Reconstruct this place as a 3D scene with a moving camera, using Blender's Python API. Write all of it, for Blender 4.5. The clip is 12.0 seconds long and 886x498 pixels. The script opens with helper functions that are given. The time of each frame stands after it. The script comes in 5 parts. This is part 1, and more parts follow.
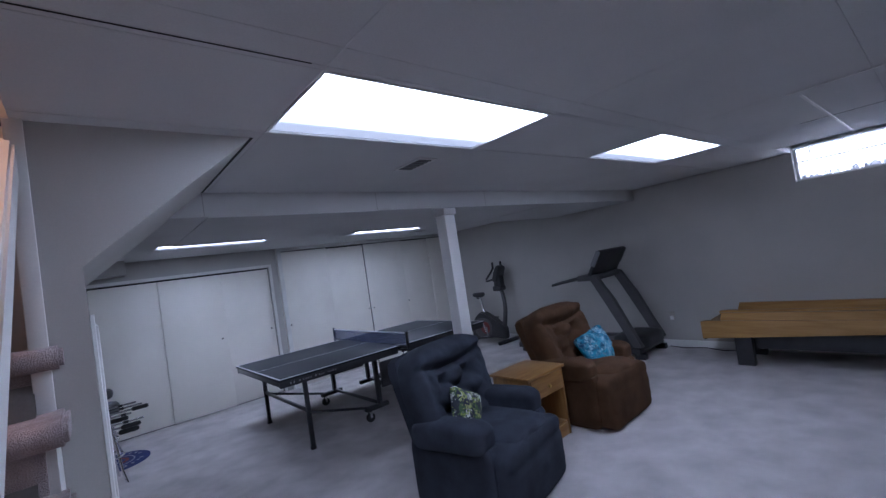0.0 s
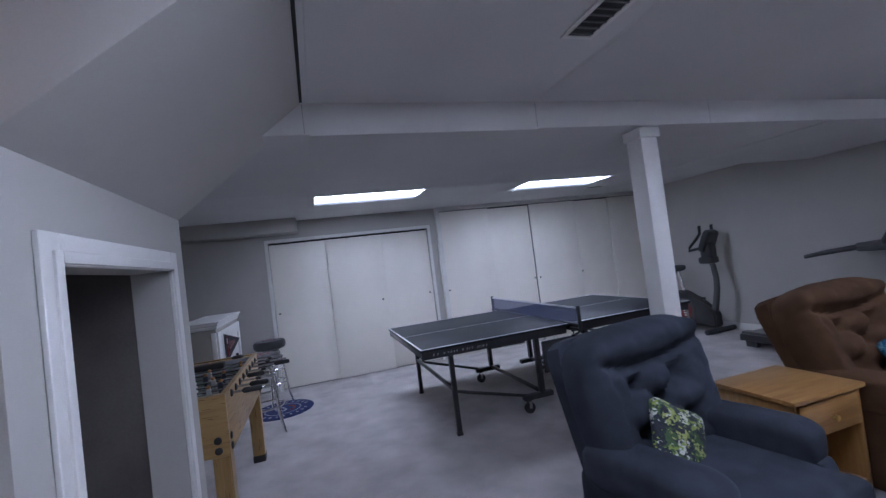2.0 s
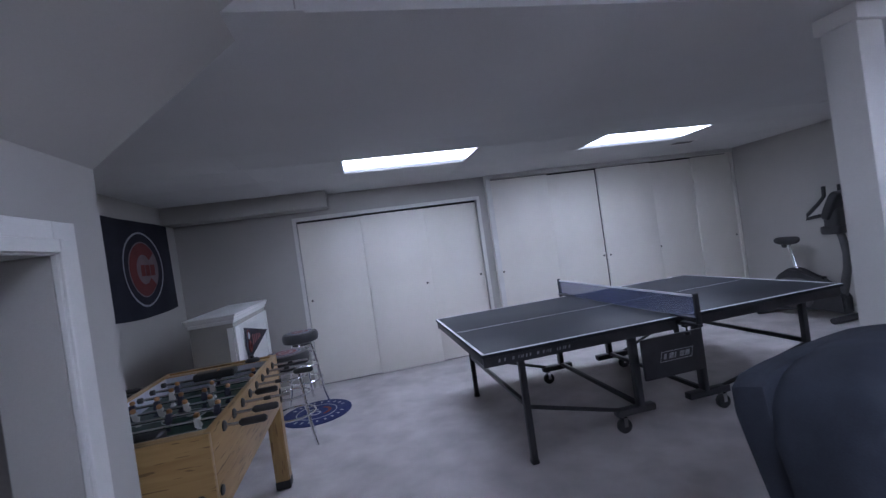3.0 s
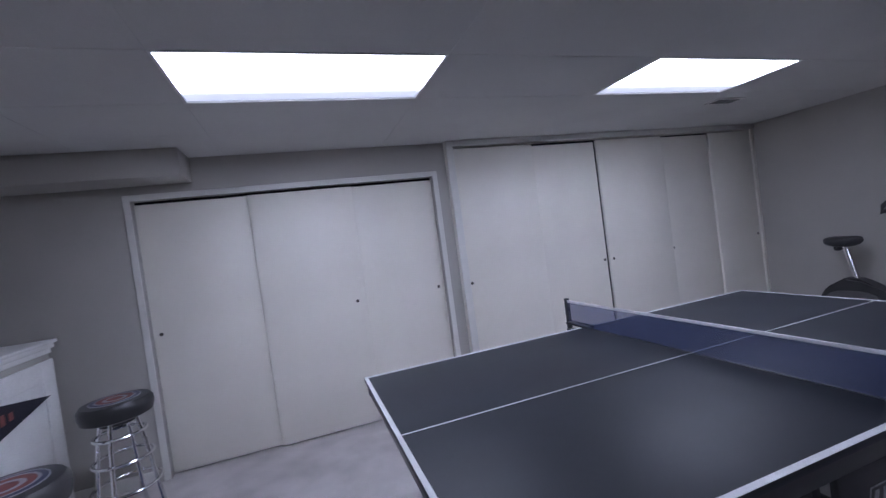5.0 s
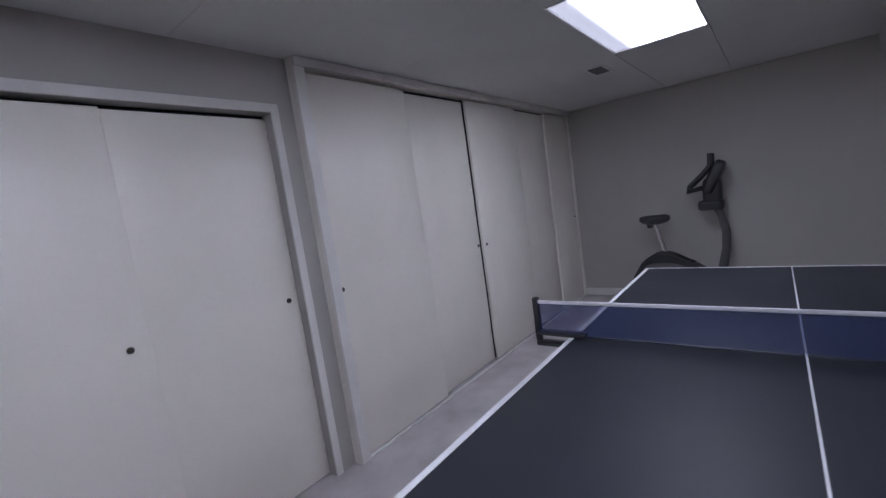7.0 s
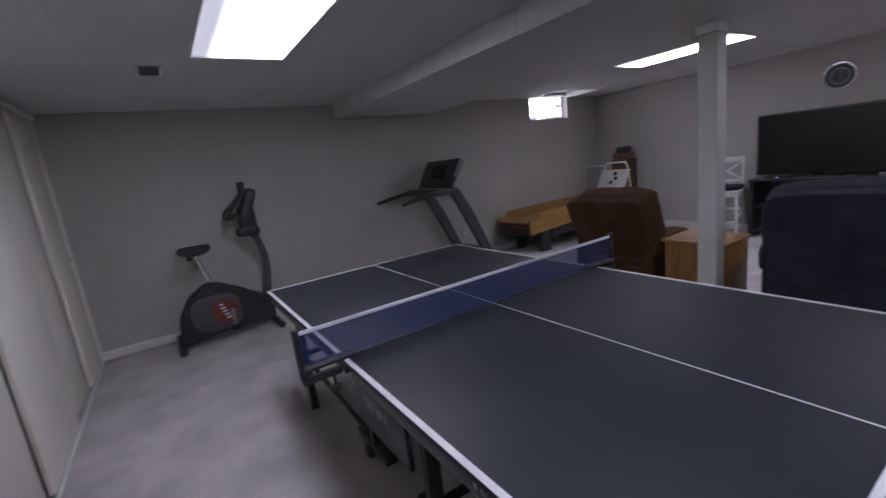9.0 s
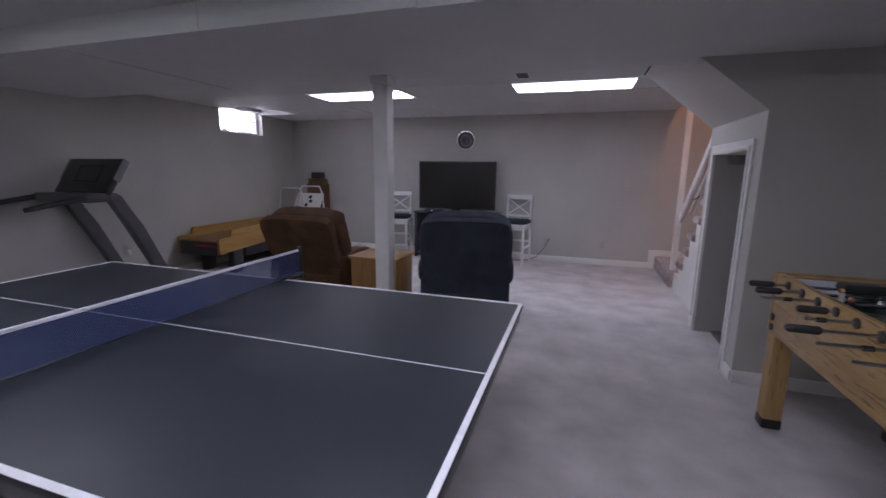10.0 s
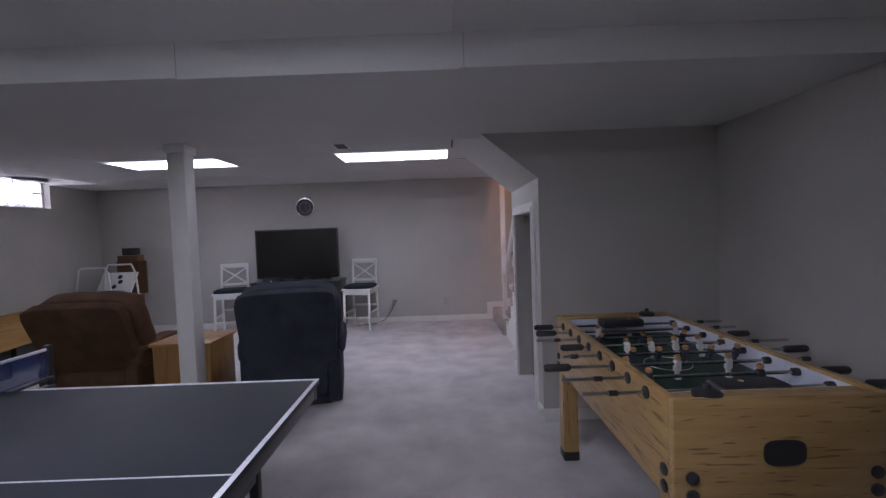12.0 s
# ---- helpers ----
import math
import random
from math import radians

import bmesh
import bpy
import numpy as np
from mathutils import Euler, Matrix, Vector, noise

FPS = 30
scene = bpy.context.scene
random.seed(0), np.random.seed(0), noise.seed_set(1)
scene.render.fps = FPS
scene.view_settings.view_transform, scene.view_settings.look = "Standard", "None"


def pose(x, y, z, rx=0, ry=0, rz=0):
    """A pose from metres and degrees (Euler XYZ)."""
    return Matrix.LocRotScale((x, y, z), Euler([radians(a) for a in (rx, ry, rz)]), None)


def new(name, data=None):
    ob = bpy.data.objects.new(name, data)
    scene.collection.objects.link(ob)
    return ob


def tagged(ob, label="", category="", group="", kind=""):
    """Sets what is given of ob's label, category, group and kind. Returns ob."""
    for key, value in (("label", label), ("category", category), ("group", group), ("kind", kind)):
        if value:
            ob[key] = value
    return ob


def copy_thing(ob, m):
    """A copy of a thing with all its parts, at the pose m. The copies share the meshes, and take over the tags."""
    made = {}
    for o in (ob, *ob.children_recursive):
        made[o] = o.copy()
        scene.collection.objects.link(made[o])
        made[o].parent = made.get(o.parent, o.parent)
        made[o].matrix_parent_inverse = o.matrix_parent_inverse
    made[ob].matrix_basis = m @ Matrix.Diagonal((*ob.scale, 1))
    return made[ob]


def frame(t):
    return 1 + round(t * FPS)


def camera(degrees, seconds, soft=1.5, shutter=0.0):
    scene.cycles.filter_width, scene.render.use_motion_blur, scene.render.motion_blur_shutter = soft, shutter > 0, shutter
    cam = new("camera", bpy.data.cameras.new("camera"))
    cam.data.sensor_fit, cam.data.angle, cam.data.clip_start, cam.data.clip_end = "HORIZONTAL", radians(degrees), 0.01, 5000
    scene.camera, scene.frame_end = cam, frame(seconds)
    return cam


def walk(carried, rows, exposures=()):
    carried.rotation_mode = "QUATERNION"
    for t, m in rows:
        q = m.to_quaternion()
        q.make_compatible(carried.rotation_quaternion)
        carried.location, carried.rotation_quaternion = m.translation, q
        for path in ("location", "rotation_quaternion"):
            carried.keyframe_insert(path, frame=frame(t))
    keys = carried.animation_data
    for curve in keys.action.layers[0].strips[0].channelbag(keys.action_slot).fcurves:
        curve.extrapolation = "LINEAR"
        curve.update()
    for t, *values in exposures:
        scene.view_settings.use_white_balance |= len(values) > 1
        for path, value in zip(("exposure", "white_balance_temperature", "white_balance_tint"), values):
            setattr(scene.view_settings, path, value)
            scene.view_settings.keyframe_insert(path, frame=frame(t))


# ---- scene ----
cam = camera(92.5, 12.0, 1.4, 0.15)
PATH = [
    (0, pose(-2.651, -4.874, 1.605, 91.97, 8.66, -40.06)),
    (0.5, pose(-2.602, -4.847, 1.589, 92.84, 7.23, -35.73)),
    (1, pose(-2.435, -4.697, 1.490, 93.37, 6.83, -31.08)),
    (1.5, pose(-2.227, -4.460, 1.450, 93.17, 7.01, -23.53)),
    (2, pose(-2.099, -4.062, 1.442, 91.65, 7.11, -16.95)),
    (2.5, pose(-2.043, -3.625, 1.443, 90.57, 7.70, -12.42)),
    (2.7, pose(-2.036, -3.455, 1.440, 89.98, 8.02, -12.15)),
    (4.3, pose(-1.696, -2.040, 1.436, 89.30, 7.62, -8.04)),
    (4.5, pose(-1.659, -1.877, 1.422, 88.99, 7.47, -10.28)),
    (5, pose(-1.605, -1.457, 1.421, 88.56, 7.67, -19.00)),
    (5.5, pose(-1.557, -1.112, 1.438, 87.34, 7.76, -29.06)),
    (6, pose(-1.650, -0.758, 1.425, 85.70, 7.86, -39.24)),
    (6.5, pose(-1.696, -0.389, 1.411, 84.17, 7.95, -45.82)),
    (6.7, pose(-1.689, -0.227, 1.403, 83.97, 8.10, -47.98)),
    (8.3, pose(-1.588, 1.139, 1.430, 80.06, 8.01, -90.38)),
    (8.5, pose(-1.565, 1.179, 1.434, 79.42, 8.12, -99.19)),
    (9, pose(-1.515, 1.208, 1.444, 78.39, 6.86, -123.87)),
    (9.5, pose(-1.508, 1.180, 1.413, 77.91, 2.71, -147.58)),
    (10, pose(-1.597, 1.226, 1.389, 79.49, -0.64, -162.19)),
    (10.5, pose(-1.782, 1.209, 1.383, 81.28, -1.36, -176.07)),
    (11, pose(-1.899, 1.197, 1.406, 83.81, 0.31, -180.71)),
    (11.5, pose(-1.929, 1.154, 1.440, 87.65, 2.30, -181.63)),
    (12, pose(-1.957, 1.145, 1.410, 87.64, 2.08, -180.00)),
]

walk(cam, PATH, [(0.0, 0.07, 5400, 7), (1.0, 0.25, 5600, 7), (2.7, 0.42, 5650, 8), (4.3, 0.38, 5700, 9), (5.2, 0.38, 5900, 11), (6.0, 0.2, 6050, 11), (6.7, 0.15, 6150, 11), (8.5, -0.05, 6600, 12), (9.5, 0.2, 6500, 13), (10.5, 0.36, 6400, 12), (12.0, 0.28, 6400, 12)])

# ---- light ----
world = bpy.data.worlds.new("world")
scene.world = world
world.use_nodes = True
sky = world.node_tree.nodes.new("ShaderNodeTexSky")
sky.sky_type, sky.sun_disc = "NISHITA", False
sky.sun_elevation, sky.sun_rotation = radians(35), radians(80)
world.node_tree.links.new(sky.outputs[0], world.node_tree.nodes["Background"].inputs[0])
world.node_tree.nodes["Background"].inputs[1].default_value = 0.1

PANEL_LIGHT = 11.9
PANEL_TINT = (0.86, 0.88, 1.08)
STAIR_WATTS = 50
STAIR_TINT = (1.0, 0.50, 0.33)
WINDOW_GLOW = 11.0


def lamp(name, kind, watts, tint, m, size=0.3):
    data = bpy.data.lights.new(name, kind)
    data.energy, data.color = watts, tint
    if kind == "AREA":
        data.shape, data.size = "DISK", size
    else:
        data.shadow_soft_size = size
    ob = new(name, data)
    ob.matrix_world = m
    return ob


lamp("stairwell_bulb", "POINT", STAIR_WATTS, STAIR_TINT, pose(-3.27, -2.6, 4.25), 0.08)

# ---- materials ----


def nodes(name):
    m = bpy.data.materials.new(name)
    m.use_nodes = True
    t = m.node_tree
    return m, t, t.nodes["Principled BSDF"], t.links.new


def mat(name, base, rough=0.6, metal=0.0, var=0.12, scale=3.0, grain=120.0, bump=0.1, depth=0.002, coat=0.0, spec=0.5, stretch=(1, 1, 1), gvar=0.06):
    """A painted, woven or moulded surface: large blotches, fine grain and relief, at real size."""
    m, t, p, link = nodes(name)
    geo = t.nodes.new("ShaderNodeTexCoord")
    mp = t.nodes.new("ShaderNodeMapping")
    mp.inputs["Scale"].default_value = stretch
    link(geo.outputs["Object"], mp.inputs[0])
    big, fine = t.nodes.new("ShaderNodeTexNoise"), t.nodes.new("ShaderNodeTexNoise")
    big.inputs["Scale"].default_value, big.inputs["Detail"].default_value = scale, 4
    fine.inputs["Scale"].default_value, fine.inputs["Detail"].default_value = grain, 3
    link(mp.outputs[0], big.inputs["Vector"])
    link(mp.outputs[0], fine.inputs["Vector"])
    r1, r2 = t.nodes.new("ShaderNodeMapRange"), t.nodes.new("ShaderNodeMapRange")
    for r, n, v in ((r1, big, var), (r2, fine, gvar)):
        r.inputs[1].default_value, r.inputs[2].default_value = 0.3, 0.7
        r.inputs[3].default_value, r.inputs[4].default_value = 1 - v, 1 + v
        link(n.outputs["Fac"], r.inputs[0])
    mul = t.nodes.new("ShaderNodeMath")
    mul.operation = "MULTIPLY"
    link(r1.outputs[0], mul.inputs[0])
    link(r2.outputs[0], mul.inputs[1])
    hsv = t.nodes.new("ShaderNodeHueSaturation")
    hsv.inputs["Color"].default_value = (*base, 1)
    link(mul.outputs[0], hsv.inputs["Value"])
    link(hsv.outputs[0], p.inputs["Base Color"])
    p.inputs["Roughness"].default_value, p.inputs["Metallic"].default_value = rough, metal
    p.inputs["Specular IOR Level"].default_value = spec
    p.inputs["Coat Weight"].default_value = coat
    if bump:
        b = t.nodes.new("ShaderNodeBump")
        b.inputs["Strength"].default_value, b.inputs["Distance"].default_value = bump, depth
        link(fine.outputs["Fac"], b.inputs["Height"])
        link(b.outputs[0], p.inputs["Normal"])
    return m


def wood(name, light, dark, along=(1, 12, 12), scale=2.5, rough=0.35, streak=0.0):
    """Wood with grain drawn out along one axis; streak adds short dark dashes."""
    m, t, p, link = nodes(name)
    co, mp = t.nodes.new("ShaderNodeTexCoord"), t.nodes.new("ShaderNodeMapping")
    mp.inputs["Scale"].default_value = along
    link(co.outputs["Object"], mp.inputs[0])
    n, f = t.nodes.new("ShaderNodeTexNoise"), t.nodes.new("ShaderNodeTexNoise")
    n.inputs["Scale"].default_value, n.inputs["Detail"].default_value, n.inputs["Distortion"].default_value = scale, 5, 0.6
    f.inputs["Scale"].default_value, f.inputs["Detail"].default_value = scale * 9, 3
    ramp = t.nodes.new("ShaderNodeValToRGB")
    ramp.color_ramp.elements[0].position, ramp.color_ramp.elements[1].position = 0.32, 0.68
    ramp.color_ramp.elements[0].color, ramp.color_ramp.elements[1].color = (*dark, 1), (*light, 1)
    link(mp.outputs[0], n.inputs["Vector"])
    link(mp.outputs[0], f.inputs["Vector"])
    link(n.outputs["Fac"], ramp.inputs[0])
    out = ramp.outputs[0]
    if streak:
        d = t.nodes.new("ShaderNodeTexNoise")
        d.inputs["Scale"].default_value, d.inputs["Detail"].default_value = scale * 1.3, 1
        mp2 = t.nodes.new("ShaderNodeMapping")
        mp2.inputs["Scale"].default_value, mp2.inputs["Location"].default_value = [a * 2.3 for a in along], (3, 7, 1)
        link(co.outputs["Object"], mp2.inputs[0])
        link(mp2.outputs[0], d.inputs["Vector"])
        r = t.nodes.new("ShaderNodeMapRange")
        r.inputs[1].default_value, r.inputs[2].default_value = 0.63, 0.66
        link(d.outputs["Fac"], r.inputs[0])
        mx = t.nodes.new("ShaderNodeMix")
        mx.data_type = "RGBA"
        s = t.nodes.new("ShaderNodeMath")
        s.operation, s.inputs[1].default_value = "MULTIPLY", streak
        link(r.outputs[0], s.inputs[0])
        link(s.outputs[0], mx.inputs[0])
        link(out, mx.inputs[6])
        mx.inputs[7].default_value = (dark[0] * 0.25, dark[1] * 0.22, dark[2] * 0.2, 1)
        out = mx.outputs[2]
    link(out, p.inputs["Base Color"])
    p.inputs["Roughness"].default_value = rough
    b = t.nodes.new("ShaderNodeBump")
    b.inputs["Strength"].default_value, b.inputs["Distance"].default_value = 0.15, 0.001
    link(f.outputs["Fac"], b.inputs["Height"])
    link(b.outputs[0], p.inputs["Normal"])
    return m


def glow(name, tint, power):
    """A surface that gives off light."""
    m, t, p, link = nodes(name)
    p.inputs["Base Color"].default_value = (0.8, 0.8, 0.8, 1)
    p.inputs["Emission Color"].default_value = (*tint, 1)
    p.inputs["Emission Strength"].default_value = power
    return m


def diffuser(name, tint, power, depth):
    """A prismatic lamp cover: tubes behind make it bright, the strip past the tubes' end row is dimmer; fine sparkle."""
    m, t, p, link = nodes(name)
    p.inputs["Base Color"].default_value = (0.7, 0.7, 0.75, 1)
    p.inputs["Emission Color"].default_value = (*tint, 1)
    co, sep = t.nodes.new("ShaderNodeTexCoord"), t.nodes.new("ShaderNodeSeparateXYZ")
    link(co.outputs["Object"], sep.inputs[0])
    n = t.nodes.new("ShaderNodeTexNoise")
    n.inputs["Scale"].default_value = 160
    link(co.outputs["Object"], n.inputs["Vector"])
    jit = t.nodes.new("ShaderNodeMath")
    jit.operation, jit.inputs[1].default_value = "MULTIPLY_ADD", 0.05
    link(n.outputs["Fac"], jit.inputs[0])
    link(sep.outputs[1], jit.inputs[2])
    r = t.nodes.new("ShaderNodeMapRange")
    r.interpolation_type = "SMOOTHSTEP"
    r.inputs[1].default_value, r.inputs[2].default_value = depth - 0.19, depth - 0.065
    r.inputs[3].default_value, r.inputs[4].default_value = power, 0.56
    link(jit.outputs[0], r.inputs[0])
    link(r.outputs[0], p.inputs["Emission Strength"])
    return m


M_WALL = mat("wall_paint", (0.46, 0.445, 0.415), 0.75, var=0.05, scale=1.5, grain=260, bump=0.12, depth=0.001, gvar=0.02)
M_CEIL = mat("ceiling_paint", (0.62, 0.62, 0.61), 0.85, var=0.05, scale=1.2, grain=180, bump=0.2, depth=0.0015, gvar=0.03)
M_TRIM = mat("white_trim_paint", (0.72, 0.71, 0.68), 0.4, var=0.05, scale=4, grain=150, bump=0.05, gvar=0.02)
M_DOOR = mat("closet_door_paint", (0.83, 0.80, 0.73), 0.38, var=0.05, scale=1.3, grain=220, bump=0.06, depth=0.0008, gvar=0.02)
M_CARPET = mat("carpet", (0.50, 0.47, 0.465), 0.95, var=0.16, scale=3.6, grain=420, bump=0.6, depth=0.004, gvar=0.14, spec=0.1)
M_STEP = mat("stair_carpet", (0.40, 0.345, 0.34), 0.95, var=0.2, scale=14, grain=260, bump=0.8, depth=0.006, gvar=0.16, spec=0.1)
# the cupboard's lack of light is put into this dark board colour
M_CUP = mat("shaded_cupboard_board", (0.12, 0.108, 0.10), 0.9, var=0.25, scale=3, grain=90, bump=0.2)
M_GAP = mat("dark_gap", (0.03, 0.03, 0.03), 0.8, var=0.1, bump=0)
M_SEAM = mat("grey_joint", (0.40, 0.39, 0.38), 0.85, var=0.1, bump=0)
M_DIFF = diffuser("light_diffuser", PANEL_TINT, PANEL_LIGHT, 0.565)
M_VENT = mat("vent_metal", (0.22, 0.22, 0.22), 0.45, metal=0.3, var=0.08)
M_BLACK = mat("black_plastic", (0.028, 0.028, 0.030), 0.42, var=0.2, scale=8, grain=300, bump=0.1)
M_STEEL = mat("black_steel", (0.030, 0.030, 0.034), 0.35, metal=0.0, var=0.2, scale=10, bump=0.05, spec=0.5)
M_CHROME = mat("chrome", (0.75, 0.75, 0.77), 0.12, metal=1.0, var=0.05, bump=0.02)
M_WHITE = mat("white_paint", (0.75, 0.75, 0.74), 0.4, var=0.04, scale=5, bump=0.04)
M_BRASS = mat("brass", (0.65, 0.48, 0.2), 0.3, metal=1.0, var=0.06, bump=0.03)

# ---- mesh helpers ----


def thing(name, label="", category="", group="", kind="", at=None):
    ob = new(name)
    ob.empty_display_size = 0.1
    if at is not None:
        ob.matrix_world = at
    return tagged(ob, label, category, group, kind)


def link_mesh(name, bm, material):
    me = bpy.data.meshes.new(name)
    bmesh.ops.recalc_face_normals(bm, faces=bm.faces)
    bm.to_mesh(me)
    bm.free()
    me.polygons.foreach_set("use_smooth", [True] * len(me.polygons))
    me.set_sharp_from_angle(angle=radians(38))
    me.materials.append(material)
    return new(name, me)


def part(name, bm, material, parent, label=""):
    ob = link_mesh(name, bm, material)
    ob.parent = parent
    return tagged(ob, label)


def solid(name, bm, material, label="", category="", kind="", group=""):
    return tagged(link_mesh(name, bm, material), label, category, group, kind)


def box(bm, x0, y0, z0, x1, y1, z1, bev=0.0, seg=2, m=None):
    b = bmesh.new()
    bmesh.ops.create_cube(b, size=1)
    for v in b.verts:
        v.co = Vector(((x0 + x1) / 2 + v.co.x * (x1 - x0), (y0 + y1) / 2 + v.co.y * (y1 - y0), (z0 + z1) / 2 + v.co.z * (z1 - z0)))
    if bev:
        bmesh.ops.bevel(b, geom=b.edges[:], offset=bev, segments=seg, profile=0.5, affect="EDGES")
    join(bm, b, m)
    return bm


def join(bm, b, m=None):
    if m is not None:
        bmesh.ops.transform(b, matrix=m, verts=b.verts)
    me = bpy.data.meshes.new("tmp")
    b.to_mesh(me)
    b.free()
    bm.from_mesh(me)
    bpy.data.meshes.remove(me)


def prism(bm, poly, axis, a, b):
    """A flat outline drawn out along an axis (0, 1, 2) from a to b."""
    def put(u, v, w):
        c = [u, v]
        c.insert(axis, w)
        return bm.verts.new(c)
    lo, hi = [put(u, v, a) for u, v in poly], [put(u, v, b) for u, v in poly]
    bm.faces.new(lo)
    bm.faces.new(hi[::-1])
    n = len(poly)
    for i in range(n):
        bm.faces.new((lo[i], hi[i], hi[(i + 1) % n], lo[(i + 1) % n]))
    return bm


def tube(bm, pts, r, seg=10, closed=False):
    """A round bar along points; r is one radius or one for each point."""
    pts = [Vector(p) for p in pts]
    n = len(pts)
    rr = r if isinstance(r, (list, tuple)) else [r] * n
    rings, side = [], None
    for i, p in enumerate(pts):
        a = pts[i - 1] if (i or closed) else p
        c = pts[(i + 1) % n] if (i < n - 1 or closed) else p
        d = (c - a).normalized()
        if side is None:
            side = d.orthogonal().normalized()
        side = (side - d * side.dot(d)).normalized()
        up = d.cross(side)
        rings.append([bm.verts.new(p + (side * math.cos(k * math.tau / seg) + up * math.sin(k * math.tau / seg)) * rr[i]) for k in range(seg)])
    for i in range(n if closed else n - 1):
        A, B = rings[i], rings[(i + 1) % n]
        for k in range(seg):
            bm.faces.new((A[k], A[(k + 1) % seg], B[(k + 1) % seg], B[k]))
    if not closed:
        bm.faces.new(rings[0][::-1])
        bm.faces.new(rings[-1])
    return bm


def lathe(bm, prof, seg=24, m=None):
    """A turned shape from (radius, height) pairs."""
    b = bmesh.new()
    rings = [[b.verts.new((r * math.cos(k * math.tau / seg), r * math.sin(k * math.tau / seg), z)) for k in range(seg)] for r, z in prof]
    for A, B in zip(rings, rings[1:]):
        for k in range(seg):
            b.faces.new((A[k], A[(k + 1) % seg], B[(k + 1) % seg], B[k]))
    b.faces.new(rings[0][::-1])
    b.faces.new(rings[-1])
    join(bm, b, m)
    return bm


def ring(c, r, n=24, axis=2):
    out = []
    for k in range(n):
        u, v = r * math.cos(k * math.tau / n), r * math.sin(k * math.tau / n)
        p = [u, v]
        p.insert(axis, 0)
        out.append((c[0] + p[0], c[1] + p[1], c[2] + p[2]))
    return out


def puff(bm, c, s, e=3.0, n=10, m=None, shape=None):
    """A stuffed block: a cube of half sizes s round c, its corners rounded by the power e; shape moves each point."""
    b = bmesh.new()
    bmesh.ops.create_cube(b, size=2)
    bmesh.ops.subdivide_edges(b, edges=b.edges[:], cuts=n, use_grid_fill=True)
    for v in b.verts:
        x, y, z = v.co
        k = (abs(x) ** e + abs(y) ** e + abs(z) ** e) ** (-1 / e)
        q = Vector((x * k, y * k, z * k))
        if shape:
            q = shape(q)
        v.co = Vector((c[0] + q.x * s[0], c[1] + q.y * s[1], c[2] + q.z * s[2]))
    join(bm, b, m)
    return bm


# ---- structure ----
CEIL, DROP = 2.24, 2.095
XE, XW, YS, YN1, YN2 = 3.45, -3.94, -5.54, 2.01, 1.955
XS = -2.65          # east face of the stair enclosure
DY0, DY1 = -2.055, -0.665  # the lowered strip of ceiling


def structure(name, boxes, material, label):
    bm = bmesh.new()
    for q in boxes:
        box(bm, *q)
    return solid(name, bm, material, label, "", "structure")


structure("floor", [(XW - 0.2, YS - 0.2, -0.15, XE + 0.3, 2.8, 0)], M_CARPET, "pale grey-mauve cut-pile carpet with footmarks over the whole basement")
structure("wall_south", [(XW - 0.2, YS - 0.15, 0, XE + 0.15, YS, 4.8)], M_WALL, "off-white painted south wall behind the television")
WY0, WY1, WZ0, WZ1 = -4.74, -3.87, 1.91, 2.32
structure("wall_east", [(XE, YS, 0, XE + 0.25, WY0, 2.6), (XE, WY1, 0, XE + 0.25, 2.7, 2.6), (XE, WY0, 0, XE + 0.25, WY1, WZ0), (XE, WY0, WZ1, XE + 0.25, WY1, 2.6)], M_WALL, "off-white painted east wall with a small high window")
structure("wall_west", [(XW - 0.15, YS, 0, XW, 2.7, 4.8)], M_WALL, "off-white painted west wall")
C1A, C1B, C1T = -2.645, -0.435, 1.96
bm = bmesh.new()
prism(bm, [(XW, 0), (C1A, 0), (C1A, C1T), (C1B, C1T), (C1B, 0), (-0.30, 0), (-0.30, CEIL), (XW, CEIL)], 1, YN1, YN1 + 0.1)
solid("wall_north", bm, M_WALL, "off-white painted north wall round a sliding-door closet", "", "structure")
structure("wall_behind_closets", [(XW, 2.62, 0, XE, 2.72, CEIL)], M_WALL, "plain wall closing the closets at the back")
C2A, C2B, C2T = -0.235, 3.41, 2.19
bm = bmesh.new()
prism(bm, [(-0.30, 0), (C2A, 0), (C2A, C2T), (C2B, C2T), (C2B, 0), (XE, 0), (XE, CEIL), (-0.30, CEIL)], 1, YN2, YN2 + 0.1)
solid("wall_closet_front", bm, M_DOOR, "cream-painted frame of the wide built-in closet", "", "structure")
structure("wall_closet_side", [(-0.299, YN1 + 0.101, 0, C2A, 2.62, CEIL)], M_DOOR, "partition between the two closets")
# stair enclosure: low door to the cupboard under the stairs, hollow inside
EY0, EY1, ED0, ED1, EDT = -3.09, -1.915, -2.90, -2.125, 1.538
XI = XS - 0.13
bm = bmesh.new()
prism(bm, [(EY0, 0), (ED0, 0), (ED0, EDT), (ED1, EDT), (ED1, 0), (EY1, 0), (EY1, CEIL), (EY0, CEIL)], 0, XI, XS)
solid("wall_stair_enclosure", bm, M_WALL, "off-white painted wall with the low cupboard doorway", "", "structure")
structure("wall_stair_end", [(XW, EY1 - 0.12, 0, XI, EY1, 4.8)], M_WALL, "off-white painted end wall of the enclosed stairs")
structure("wall_stairwell", [(XI, YS, CEIL + 0.004, XI + 0.1, EY1, 4.8)], M_WALL, "painted wall of the stairwell above the room's ceiling")
structure("wall_stair_side", [(XW, YS, 0, -3.74, EY1 - 0.12, 4.8)], M_WALL, "painted wall along the far side of the stairs")
bm = bmesh.new()
